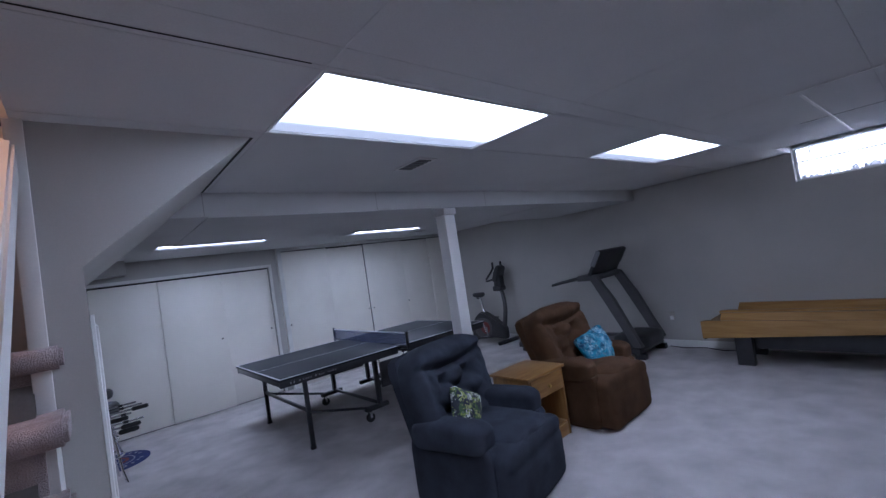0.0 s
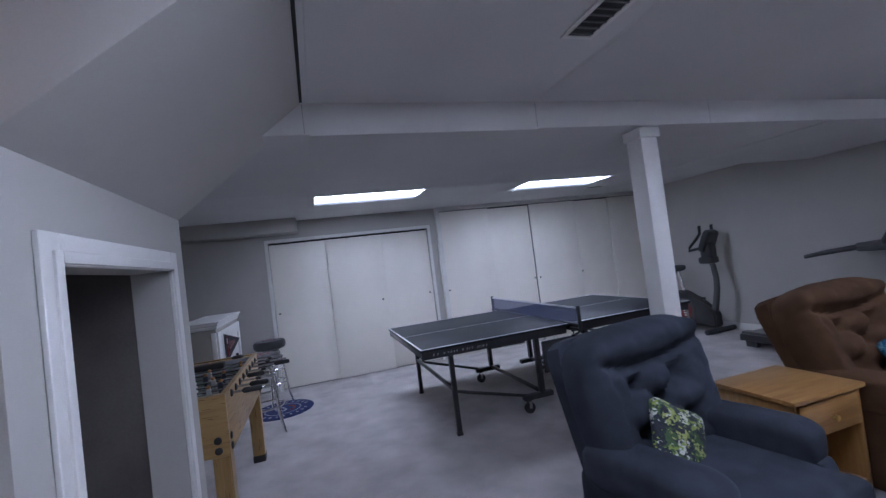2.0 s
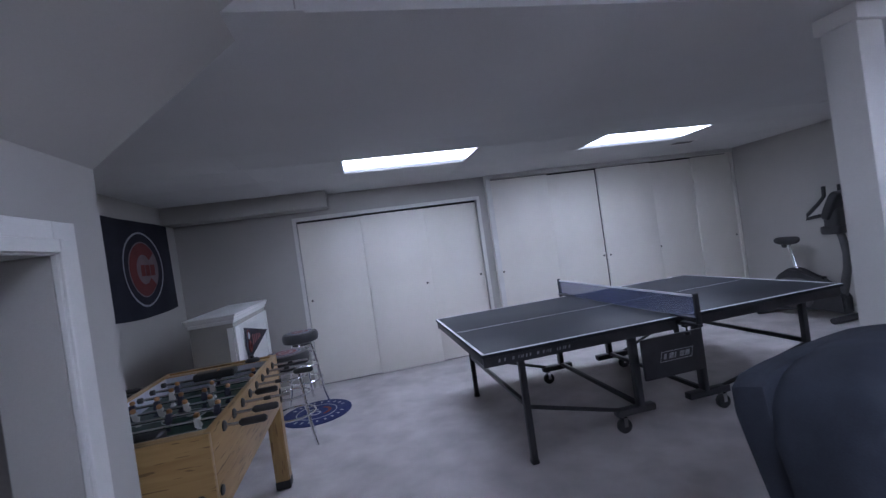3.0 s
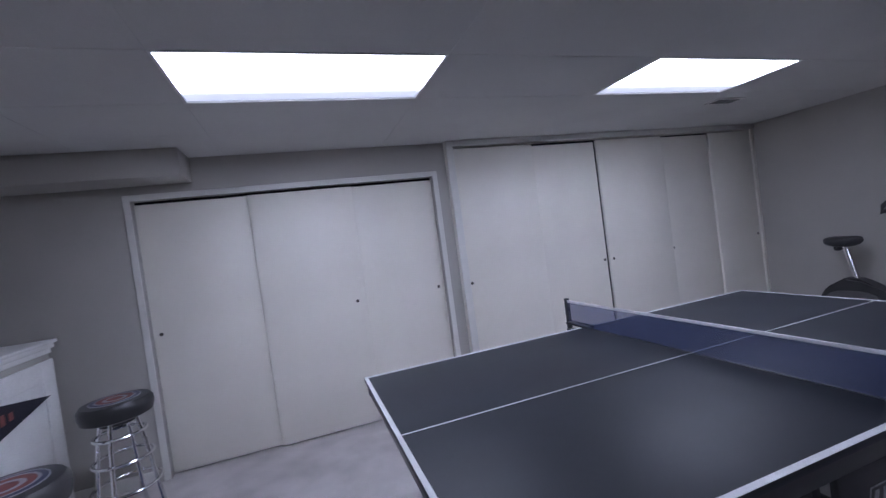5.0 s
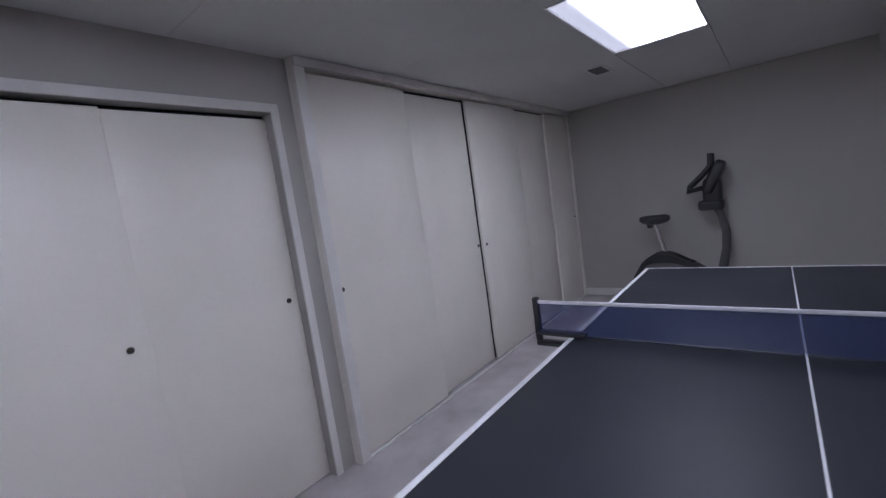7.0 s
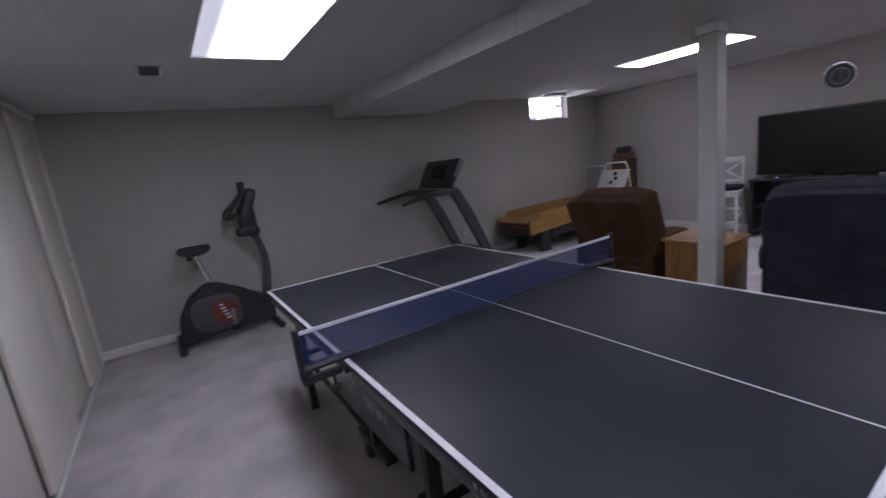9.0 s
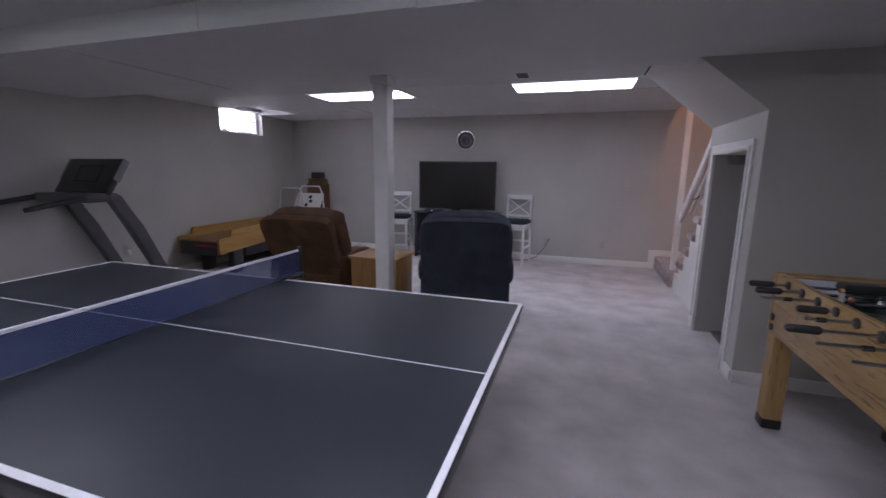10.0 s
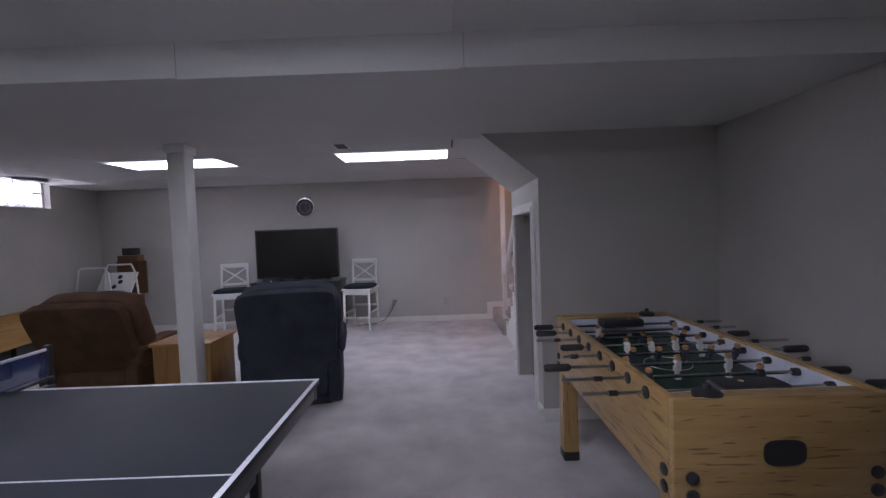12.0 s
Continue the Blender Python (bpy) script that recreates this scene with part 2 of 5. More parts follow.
prism(bm, [(XS, 1.77), (-2.075, CEIL), (XS, CEIL)], 1, EY0, EY1)
solid("stair_soffit", bm, M_WALL, "boxed-in sloping soffit along the stair enclosure", "", "structure")
structure("soffit_gap", [(-2.082, EY0, CEIL - 0.003, -2.066, DY0 - 0.02, CEIL - 0.0005)], M_GAP, "dark open joint between soffit and ceiling panels")
structure("ceiling_joint", [(-2.79, -3.7575, CEIL - 0.0015, -2.09, -3.7525, CEIL - 0.0003), (1.53, -4.84, CEIL - 0.0015, 1.536, -4.27, CEIL - 0.0003)], M_GAP, "dark open joints between ceiling panels")
for x in (-2.07, -0.86, 0.37):
    for y0, y1 in ((DY0 - 0.0008, DY0 + 0.001), (DY1 - 0.001, DY1 + 0.0008)):
        structure("beam_joint", [(x - 0.002, y0, DROP + 0.004, x + 0.002, y1, CEIL - 0.004)], M_SEAM, "fine joint across the face of the lowered ceiling strip")
structure("ceiling_strip", [(0.50, -4.452, CEIL - 0.004, 2.85, -4.436, CEIL - 0.0005), (0.38, -5.20, CEIL - 0.004, 0.396, -4.40, CEIL - 0.0005)], M_TRIM, "thin white metal strips on the ceiling before the window")
structure("cupboard_side", [(-3.739, ED0 - 0.14, 0, XI, ED0 - 0.02, 1.9)], M_WALL, "painted side wall inside the cupboard")
structure("cupboard_back", [(-3.739, ED1 + 0.005, 0, XI, ED1 + 0.05, 2.1), (-3.739, ED0 - 0.02, 0, -3.72, ED1 + 0.005, 2.0), (-3.72, ED0 - 0.02, 0.002, XI, ED1 + 0.005, 0.012)], M_CUP, "boards inside the cupboard under the stairs, coloured dark for its shade")

# ceiling: laid-in panels with thin joints, a lowered strip across the middle
LIGHTS = [(-2.043, -3.73), (0.348, -3.755), (-2.023, 0.327), (0.389, 0.325)]
LW, LD = 1.178, 0.565
PX0, PX1, PY0, PY1 = 2.78, XE, WY0, WY1


def cells(bm, x0, x1, y0, y1, z0, z1, holes, xs, ys):
    """Panels between the cut lines, left out over the holes, with thin open joints."""
    X = sorted({x0, x1, *[v for v in xs if x0 < v < x1], *[v for h in holes for v in (h[0], h[2]) if x0 < v < x1]})
    Y = sorted({y0, y1, *[v for v in ys if y0 < v < y1], *[v for h in holes for v in (h[1], h[3]) if y0 < v < y1]})
    for a, b in zip(X, X[1:]):
        for c, d in zip(Y, Y[1:]):
            mx, my = (a + b) / 2, (c + d) / 2
            if any(h[0] < mx < h[2] and h[1] < my < h[3] for h in holes) or b - a < 0.012 or d - c < 0.012:
                continue
            g = 0.0007
            box(bm, a + g, c + g, z0, b - g, d - g, z1)


holes = [(x, y, x + LW, y + LD) for x, y in LIGHTS] + [(PX0, PY0, PX1, PY1), (XW, YS, XI, EY1 - 0.12)]
bm = bmesh.new()
xs = [-2.043 + 1.195 * k for k in range(-1, 6)]
cells(bm, XW, XE, YS, DY0, CEIL, CEIL + 0.03, holes[:2] + holes[4:], xs, [-3.755, -3.17])
cells(bm, XW, XE, DY1, 2.6, CEIL, CEIL + 0.03, holes[2:], [], [1.43])
for a, b, z in ((XW, -2.05, DROP), (-2.05, -0.86, DROP - 0.006), (-0.86, 1.495, DROP), (1.495, XE, DROP - 0.003)):
    box(bm, a, DY0, z, b, DY1, CEIL + 0.03)
solid("ceiling", bm, M_CEIL, "off-white ceiling panels with a lowered strip across the room", "", "structure")
# backing above the joints, open over the lights, the stairs and the window pocket
bm = bmesh.new()
cells(bm, XI + 0.1, XE + 0.2, YS, 2.7, CEIL + 0.034, CEIL + 0.05, [(h[0] - 0.003, h[1] - 0.003, h[2] + 0.003, h[3] + 0.003) for h in holes], [], [])
box(bm, XW, EY1, CEIL + 0.034, XI + 0.1, 2.7, CEIL + 0.05)
solid("ceiling_backing", bm, M_CEIL, "boards above the ceiling panels", "", "structure")
# pocket in the ceiling in front of the window, and the stairwell's own ceiling
bm = bmesh.new()
prism(bm, [(PX0 - 0.02, CEIL + 0.03), (XE, WZ1 + 0.01), (XE, WZ1 + 0.05), (PX0 - 0.02, CEIL + 0.07)], 1, PY0 - 0.05, PY1 + 0.05)
for y in (PY0 - 0.05, PY1):
    box(bm, PX0, y, CEIL + 0.031, XE, y + 0.05, WZ1 + 0.05)
solid("ceiling_pocket", bm, M_CEIL, "ceiling raised in a shallow pocket before the window", "", "structure")
structure("ceiling_stairwell", [(XW, YS, 4.7, XI + 0.2, EY1, 4.8)], M_CEIL, "ceiling over the stairwell")

# ---- ceiling lights ----


def ceiling_light(x, y):
    t = thing("ceiling_light", "lit flush fluorescent ceiling panel with prismatic diffuser", "ceiling light", "ceiling light panels", at=pose(x, y, CEIL))
    bm = bmesh.new()
    w = 0.014
    for q in ((0, 0, LW, w), (0, LD - w, LW, LD), (0, w, w, LD - w), (LW - w, w, LW, LD - w)):
        box(bm, q[0] + 0.001, q[1] + 0.001, -0.003, q[2] - 0.001, q[3] - 0.001, 0.06)
    part("frame", bm, M_WHITE, t, "white metal rim")
    bm = bmesh.new()
    box(bm, w, w, 0.008, LW - w, LD - w, 0.014)
    part("diffuser", bm, M_DIFF, t, "glowing prismatic plastic sheet")
    bm = bmesh.new()
    box(bm, 0, 0, 0.06, LW, LD, 0.075)
    part("housing", bm, M_WHITE, t)
    return t


for x, y in LIGHTS:
    ceiling_light(x, y)

# ---- post, trim, doors, stairs, window, vents ----
t = thing("support_post", "white boxed square support post under the lowered ceiling", "post", at=pose(-0.078, -1.945, 0))
bm = bmesh.new()
box(bm, -0.062, -0.062, 0, 0.062, 0.062, DROP - 0.06, 0.006)
part("shaft", bm, M_TRIM, t)
bm = bmesh.new()
box(bm, -0.075, -0.075, DROP - 0.06, 0.075, 0.075, DROP, 0.004)
part("capital", bm, M_TRIM, t)


def board(name, runs, label):
    """Skirting: a rounded-top board along straight runs (x0, y0, x1, y1, room side)."""
    bm = bmesh.new()
    for x0, y0, x1, y1, nx, ny in runs:
        d = 0.014
        if nx:
            prism(bm, [(x0, 0), (x0 + nx * d, 0), (x0 + nx * d, 0.07), (x0 + nx * d * 0.4, 0.085), (x0, 0.085)], 1, y0, y1)
        else:
            prism(bm, [(y0, 0), (y0 + ny * d, 0), (y0 + ny * d, 0.07), (y0 + ny * d * 0.4, 0.085), (y0, 0.085)], 0, x0, x1)
    return solid(name, bm, M_TRIM, label, "", "structure")


board("baseboard", [(-2.70, YS, XE - 0.02, YS, 0, 1), (XE, YS + 0.02, XE, YN2, -1, 0), (XW, EY1 + 0.02, XW, YN1 - 0.02, 1, 0), (XW + 0.02, EY1, XS, EY1, 0, 1), (XS, ED1 + 0.075, XS, EY1, 1, 0), (XS, EY0, XS, ED0 - 0.075, 1, 0), (XW + 0.02, YN1, C1A - 0.07, YN1, 0, -1)], "white painted baseboard along the walls")
bm = bmesh.new()
box(bm, -2.70, YS, 0.085, -2.615, YS + 0.014, 0.27)
box(bm, -3.74, YS, 0.19, -2.70, YS + 0.014, 0.275)
solid("trim_landing", bm, M_TRIM, "white baseboard stepping up over the landing", "", "structure")


def casing(name, axis, face, sign, a, b, top, w, label):
    """A moulded frame round an opening: two uprights and a head, a step proud."""
    bm = bmesh.new()
    for d, lo, hi in ((0.014, 0, w), (0.022, 0.004, w * 0.45)) if axis == 0 else ((0.012, 0, w),):
        f0, f1 = sorted((face + sign * 0.001, face + sign * d))
        for q in ((a - hi, 0, a - lo, top + hi), (b + lo, 0, b + hi, top + hi), (a - lo, top + lo, b + lo, top + hi)):
            if axis == 0:
                box(bm, f0, q[0], q[1], f1, q[2], q[3], 0.002, 1)
            else:
                box(bm, q[0], f0, q[1], q[2], f1, q[3], 0.002, 1)
    return solid(name, bm, M_TRIM, label, "", "structure")


casing("trim_cupboard_door", 0, XS, 1, ED0, ED1, EDT, 0.075, "white moulded casing round the low cupboard doorway")
casing("trim_closet", 1, YN1, -1, C1A, C1B, C1T, 0.042, "white casing round the three-door closet")
bm = bmesh.new()
box(bm, -0.30, YN2 - 0.012, 0, C2A, YN2 - 0.001, CEIL - 0.03, 0.002, 1)
box(bm, -0.30, YN2 - 0.022, CEIL - 0.05, XE, YN2 - 0.001, CEIL - 0.001, 0.004, 1)
solid("trim_wide_closet", bm, M_TRIM, "white flat trim round the wide closet", "", "structure")

structure("trim_closet_floor", [(C2A, YN2 - 0.006, 0, C2B, YN2 + 0.012, 0.011)], M_TRIM, "white floor guide under the wide closet doors")

M_PULL = mat("dark_pull_metal", (0.10, 0.09, 0.08), 0.4, metal=0.6, var=0.1)


def sliding_door(x0, x1, y, z1, knob, zk):
    t = thing("closet_door", "closed flat cream sliding closet door with small finger pull", "closet door", "closet sliding doors", at=pose(x0, y, 0))
    bm = bmesh.new()
    w = x1 - x0
    box(bm, 0, 0, 0.012, w, 0.026, z1, 0.003)
    part("panel", bm, M_DOOR, t)
    if knob is not None:
        k = knob - x0
        bm = bmesh.new()
        lathe(bm, [(0.013, 0), (0.013, 0.004), (0.009, 0.005), (0.006, 0.003)], 16, pose(k, -0.0005, zk, 90, 0, 0))
        part("finger_pull", bm, M_PULL, t, "small dark metal pull")
    return t


for x0, x1, y, k in ((C1A + 0.004, -1.88, YN1 + 0.050, -2.591), (-1.907, -1.128, YN1 + 0.018, -1.201), (-1.16, C1B - 0.004, YN1 + 0.050, -0.493)):
    sliding_door(x0, x1, y, C1T - 0.022, k, 1.01)
for x0, x1, y, k in ((C2A + 0.004, 0.55, YN2 + 0.016, -0.213), (0.52, 1.267, YN2 + 0.048, 1.24), (1.276, 2.10, YN2 + 0.016, 1.32), (2.07, 2.80, YN2 + 0.048, 2.13), (2.770, C2B - 0.004, YN2 + 0.016, 3.36)):
    sliding_door(x0, x1, y, C2T - (0.026 if k == 1.24 else 0.022 if k == 2.13 else 0.015), k, 0.998)
bm = bmesh.new()
box(bm, C1A, YN1 + 0.082, 0.0, C1B, YN1 + 0.10, C1T)
box(bm, C2A, YN2 + 0.082, 0.0, C2B, YN2 + 0.10, C2T)
solid("closet_interior", bm, M_GAP, "dark gap behind the sliding doors", "", "structure")

# duct box over the closet corner
bm = bmesh.new()
box(bm, XW, 1.70, 2.06, -2.25, YN1, CEIL, 0.004)
solid("duct_box", bm, M_WALL, "boxed duct painted like the wall under the ceiling", "", "structure")

# stairs: carpeted steps with rounded noses, open on one side
RISE, RUN, NY0 = 0.192, 0.188, -4.45
XO = -2.72
stairs = thing("staircase", "steep carpeted stairs with white side board and painted handrail", "stairs", at=pose(0, 0, 0))
bm = bmesh.new()
box(bm, -3.74, YS + 0.001, 0, -2.70, NY0 + 0.02, RISE, 0.02, 3)
part("landing", bm, M_STEP, stairs, "low carpeted landing at the foot")


def nose_profile(y, z, back):
    """Side outline of a carpeted tread: rolled nose in front, flat top, thin underneath."""
    r = 0.036
    arc = [(y + r - r * math.sin(a), z - r + r * math.cos(a)) for a in [radians(k * 22.5) for k in range(9)]]
    return [(back, z)] + arc + [(back, z - 2 * r)]


def step(k):
    y, z = NY0 + k * RUN, RISE * (k + 1)
    xe = XO if y < EY0 - 0.02 else XI - 0.003
    back = y + RUN + 0.06 if k < 9 else EY1 - 0.121
    bm = bmesh.new()
    out = nose_profile(y, z, back)
    prism(bm, out, 0, -3.738, xe - 0.012)
    mid = (sum(p[0] for p in out[1:10]) / 9, z - 0.036)
    prism(bm, [(mid[0] + (p[0] - mid[0]) * 0.72 if i not in (0, 10) else p[0] - 0.02, mid[1] + (p[1] - mid[1]) * 0.72) for i, p in enumerate(out)], 0, xe - 0.0118, xe)
    box(bm, -3.738, y + 0.045, z - RISE + 0.001, xe - 0.05, y + 0.10, z - 0.036, 0.008, 2)
    return part("step", bm, M_STEP, stairs)


for k in range(1, 10):
    step(k)
part("side_board", box(bmesh.new(), XO - 0.085, NY0 + 0.021, 0, XO - 0.03, NY0 + RUN + 0.05, RISE - 0.002), M_TRIM, stairs, "white painted side board")
for k in range(1, 8):
    y = NY0 + k * RUN + 0.05
    if y < EY0 - 0.01:
        part("side_board", box(bmesh.new(), XO - 0.085, y, 0, XO - 0.03, min(y + RUN, EY0 - 0.001), RISE * (k + 1) - 0.073), M_TRIM, stairs, "white painted side board")
# underside takes the cupboard's painted-in shade too
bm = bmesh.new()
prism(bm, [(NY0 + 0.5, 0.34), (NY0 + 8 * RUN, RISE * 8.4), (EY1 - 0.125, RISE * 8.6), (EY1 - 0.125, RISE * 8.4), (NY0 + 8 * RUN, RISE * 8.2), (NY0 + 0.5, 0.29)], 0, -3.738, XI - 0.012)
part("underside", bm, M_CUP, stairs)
bm = bmesh.new()
ry0, rz0, ry1, rz1 = -4.60, 0.90, EY0 + 0.0, 2.185
prism(bm, [(ry0, rz0 - 0.13), (ry0, rz0), (ry1, rz1), (ry1, rz1 - 0.13)], 0, -2.812, -2.772)
bmesh.ops.bevel(bm, geom=bm.edges[:], offset=0.010, segments=3, affect="EDGES")
part("guard_rail", bm, M_TRIM, stairs, "white painted flat guard rail")
bm = bmesh.new()
box(bm, -2.80, -4.635, RISE, -2.738, -4.575, CEIL, 0.006)
part("corner_post", bm, M_TRIM, stairs, "white post from landing to ceiling")
hz = lambda y: 2.425 + 0.915 * (y + 2.926)
bm = bmesh.new()
tube(bm, [(-2.895, -4.57, hz(-4.57)), (-2.895, -2.95, hz(-2.95)), (-2.895, -2.925, hz(-2.93))], [0.025, 0.025, 0.018], 16)
rail = part("wall_handrail", bm, M_TRIM, stairs, "round painted handrail")
for y, x1 in ((-3.04, XI + 0.002), (-4.3, -2.81)):
    z = hz(y)
    bm = bmesh.new()
    tube(bm, [(-2.895, y, z - 0.02), (-2.89, y, z - 0.045), (-2.87, y, z - 0.065), (x1, y, z - 0.085)], 0.007, 8)
    part("bracket", bm, M_STEEL, rail, "dark metal bracket")
bm = bmesh.new()
box(bm, XI - 0.016, EY0 - 0.018, RISE, XI + 0.03, EY0 - 0.001, CEIL, 0.003)
part("corner_trim", bm, M_TRIM, stairs, "white trim on the wall end")

# window: white frame, three bars, panes, bright daylight behind
M_GLASS, tr, p, link = nodes("window_glass")
p.inputs["Base Color"].default_value, p.inputs["Roughness"].default_value, p.inputs["Transmission Weight"].default_value = (1, 1, 1, 1), 0.02, 1.0
M_SKY = glow("window_daylight", (0.82, 0.80, 1.0), WINDOW_GLOW)
win = thing("window_1", "small high basement window with white frame, bright daylight outside", "window", kind="structure", at=pose(XE + 0.09, 0, 0))
bm = bmesh.new()
f = 0.03
for q in ((WY0, WZ0, WY1, WZ0 + f), (WY0, WZ1 - f, WY1, WZ1), (WY0, WZ0 + f, WY0 + f, WZ1 - f), (WY1 - f, WZ0 + f, WY1, WZ1 - f)):
    box(bm, 0, q[0], q[1], 0.05, q[2], q[3], 0.003)
part("window_frame", bm, M_WHITE, win)
bm = bmesh.new()
box(bm, 0.012, WY0 + f, 2.118, 0.038, WY1 - f, 2.136)
part("bar", bm, M_TRIM, win)
for y in (-4.02, -4.36):
    bm = bmesh.new()
    box(bm, 0.014, y, 2.215 if y < -4.3 else 2.19, 0.036, y + 0.014, WZ1 - f)
    part("bar", bm, M_TRIM, win)
bm = bmesh.new()
box(bm, 0.022, WY0 + f, WZ0 + f, 0.026, WY1 - f, WZ1 - f)
g = part("pane", bm, M_GLASS, win)
g.visible_shadow = False
bm = bmesh.new()
box(bm, -0.085, WY0 + 0.002, WZ0 + 0.001, 0, WY1 - 0.002, WZ0 + 0.012, 0.002)
part("window_sill", bm, M_TRIM, win)
random.seed(5)
M_SNOW = mat("frosted_leaves", (0.75, 0.75, 0.80), 0.9, var=0.4, scale=20)
bm = bmesh.new()
for k in range(60):
    y, h = random.uniform(WY0, WY1), random.uniform(0.02, 0.09)
    puff(bm, (XE + 0.20, y, WZ0 + 0.01), (0.02, random.uniform(0.01, 0.03), h), 2.2, 2)
solid("window_well_litter", bm, M_SNOW, "pale dry litter heaped outside the window", "litter", "stuff")
bm = bmesh.new()
box(bm, XE + 1.3, WY0 - 1.6, WZ0 - 0.5, XE + 1.32, WY1 + 1.6, 4.4)
solid("backdrop", bm, M_SKY, "bright overcast daylight outside the window", "", "structure")


def ceiling_vent(x0, y0, x1, y1, along):
    t = thing("ceiling_vent", "small grey louvred ceiling register", "vent", "ceiling registers", at=pose((x0 + x1) / 2, (y0 + y1) / 2, CEIL))
    a, b = (x1 - x0) / 2, (y1 - y0) / 2
    bm = bmesh.new()
    w = 0.02
    for q in ((-a, -b, a, -b + w), (-a, b - w, a, b), (-a, -b + w, -a + w, b - w), (a - w, -b + w, a, b - w)):
        box(bm, q[0], q[1], -0.008, q[2], q[3], -0.0005, 0.002, 1)
    part("frame", bm, M_TRIM, t)
    bm = bmesh.new()
    box(bm, -a + w, -b + w, -0.003, a - w, b - w, -0.001)
    part("backing", bm, M_GAP, t)
    s = a if along else b
    for k in range(6):
        u = -s + w + (2 * s - 2 * w) * (k + 0.5) / 6
        bm = bmesh.new()
        q = (u - 0.003, -b + w, u + 0.003, b - w) if along else (-a + w, u - 0.003, a - w, u + 0.003)
        box(bm, q[0], q[1], -0.009, q[2], q[3], -0.003)
        part("slat", bm, M_VENT, t)


ceiling_vent(-1.105, -2.965, -0.965, -2.69, False)
ceiling_vent(1.74, 1.02, 2.03, 1.17, True)


M_PLATE = mat("ivory_plastic", (0.42, 0.40, 0.35), 0.5, var=0.05)


def outlet(m, plug=False):
    t = thing("wall_outlet", "ivory duplex wall outlet with two sockets", "outlet", "wall outlets", at=m)
    bm = bmesh.new()
    box(bm, -0.035, -0.006, -0.057, 0.035, 0, 0.057, 0.003)
    part("plate", bm, M_PLATE, t)
    for z in (-0.026, 0.026):
        bm = bmesh.new()
        box(bm, -0.016, -0.009, z - 0.014, 0.016, -0.005, z + 0.014, 0.004)
        part("socket", bm, M_PLATE, t)
    if plug:
        part("plug", box(bmesh.new(), -0.02, -0.045, -0.05, 0.02, -0.0095, 0.0, 0.006), M_WHITE, t, "white plug-in adapter")


outlet(pose(-1.97, YS + 0.001, 0.31, 0, 0, 180))
outlet(pose(-1.15, YS + 0.001, 0.31, 0, 0, 180))
outlet(pose(XE - 0.001, -2.32, 0.42, 0, 0, 270), True)
bm = bmesh.new()
tube(bm, [(-1.15, YS + 0.02, 0.33), (-1.19, YS + 0.06, 0.36), (-1.12, YS + 0.06, 0.22), (-1.0, YS + 0.08, 0.06), (-0.85, YS + 0.12, 0.012), (-0.6, YS + 0.2, 0.008)], 0.005, 8)
solid("power_cord", bm, M_BLACK, "dark power cord hanging from the wall outlet", "cord")
bm = bmesh.new()
tube(bm, [(XE - 0.05, -2.25, 0.009), (XE - 0.12, -2.45, 0.009), (XE - 0.06, -2.7, 0.009), (XE - 0.15, -2.9, 0.009), (XE - 0.12, -3.2, 0.009)], 0.006, 8)
solid("power_cord", bm, M_BLACK, "black power cord lying along the baseboard", "cord")

# ---- table tennis table ----
M_TOP = mat("table_top_paint", (0.019, 0.022, 0.029), 0.52, var=0.12, scale=4, grain=320, bump=0.12, depth=0.0006, spec=0.36)
M_LINE = mat("white_line_paint", (0.72, 0.72, 0.74), 0.45, var=0.06, scale=12, bump=0.05)
M_MARK = mat("worn_lettering", (0.30, 0.30, 0.31), 0.5, var=0.3, scale=60, bump=0)
M_NET, tr, p, link = nodes("net_mesh")
p.inputs["Base Color"].default_value, p.inputs["Roughness"].default_value = (0.044, 0.072, 0.22, 1), 0.8
sheer = tr.nodes.new("ShaderNodeBsdfTransparent")
mixn = tr.nodes.new("ShaderNodeMixShader")
mixn.inputs[0].default_value = 0.40
link(sheer.outputs[0], mixn.inputs[1])
link(p.outputs[0], mixn.inputs[2])
link(mixn.outputs[0], tr.nodes["Material Output"].inputs[0])
H = 0.76
table = thing("table_tennis_table", "dark blue-black table tennis table with white lines on wheeled steel frame", "ping-pong table", at=pose(0, 0, 0))
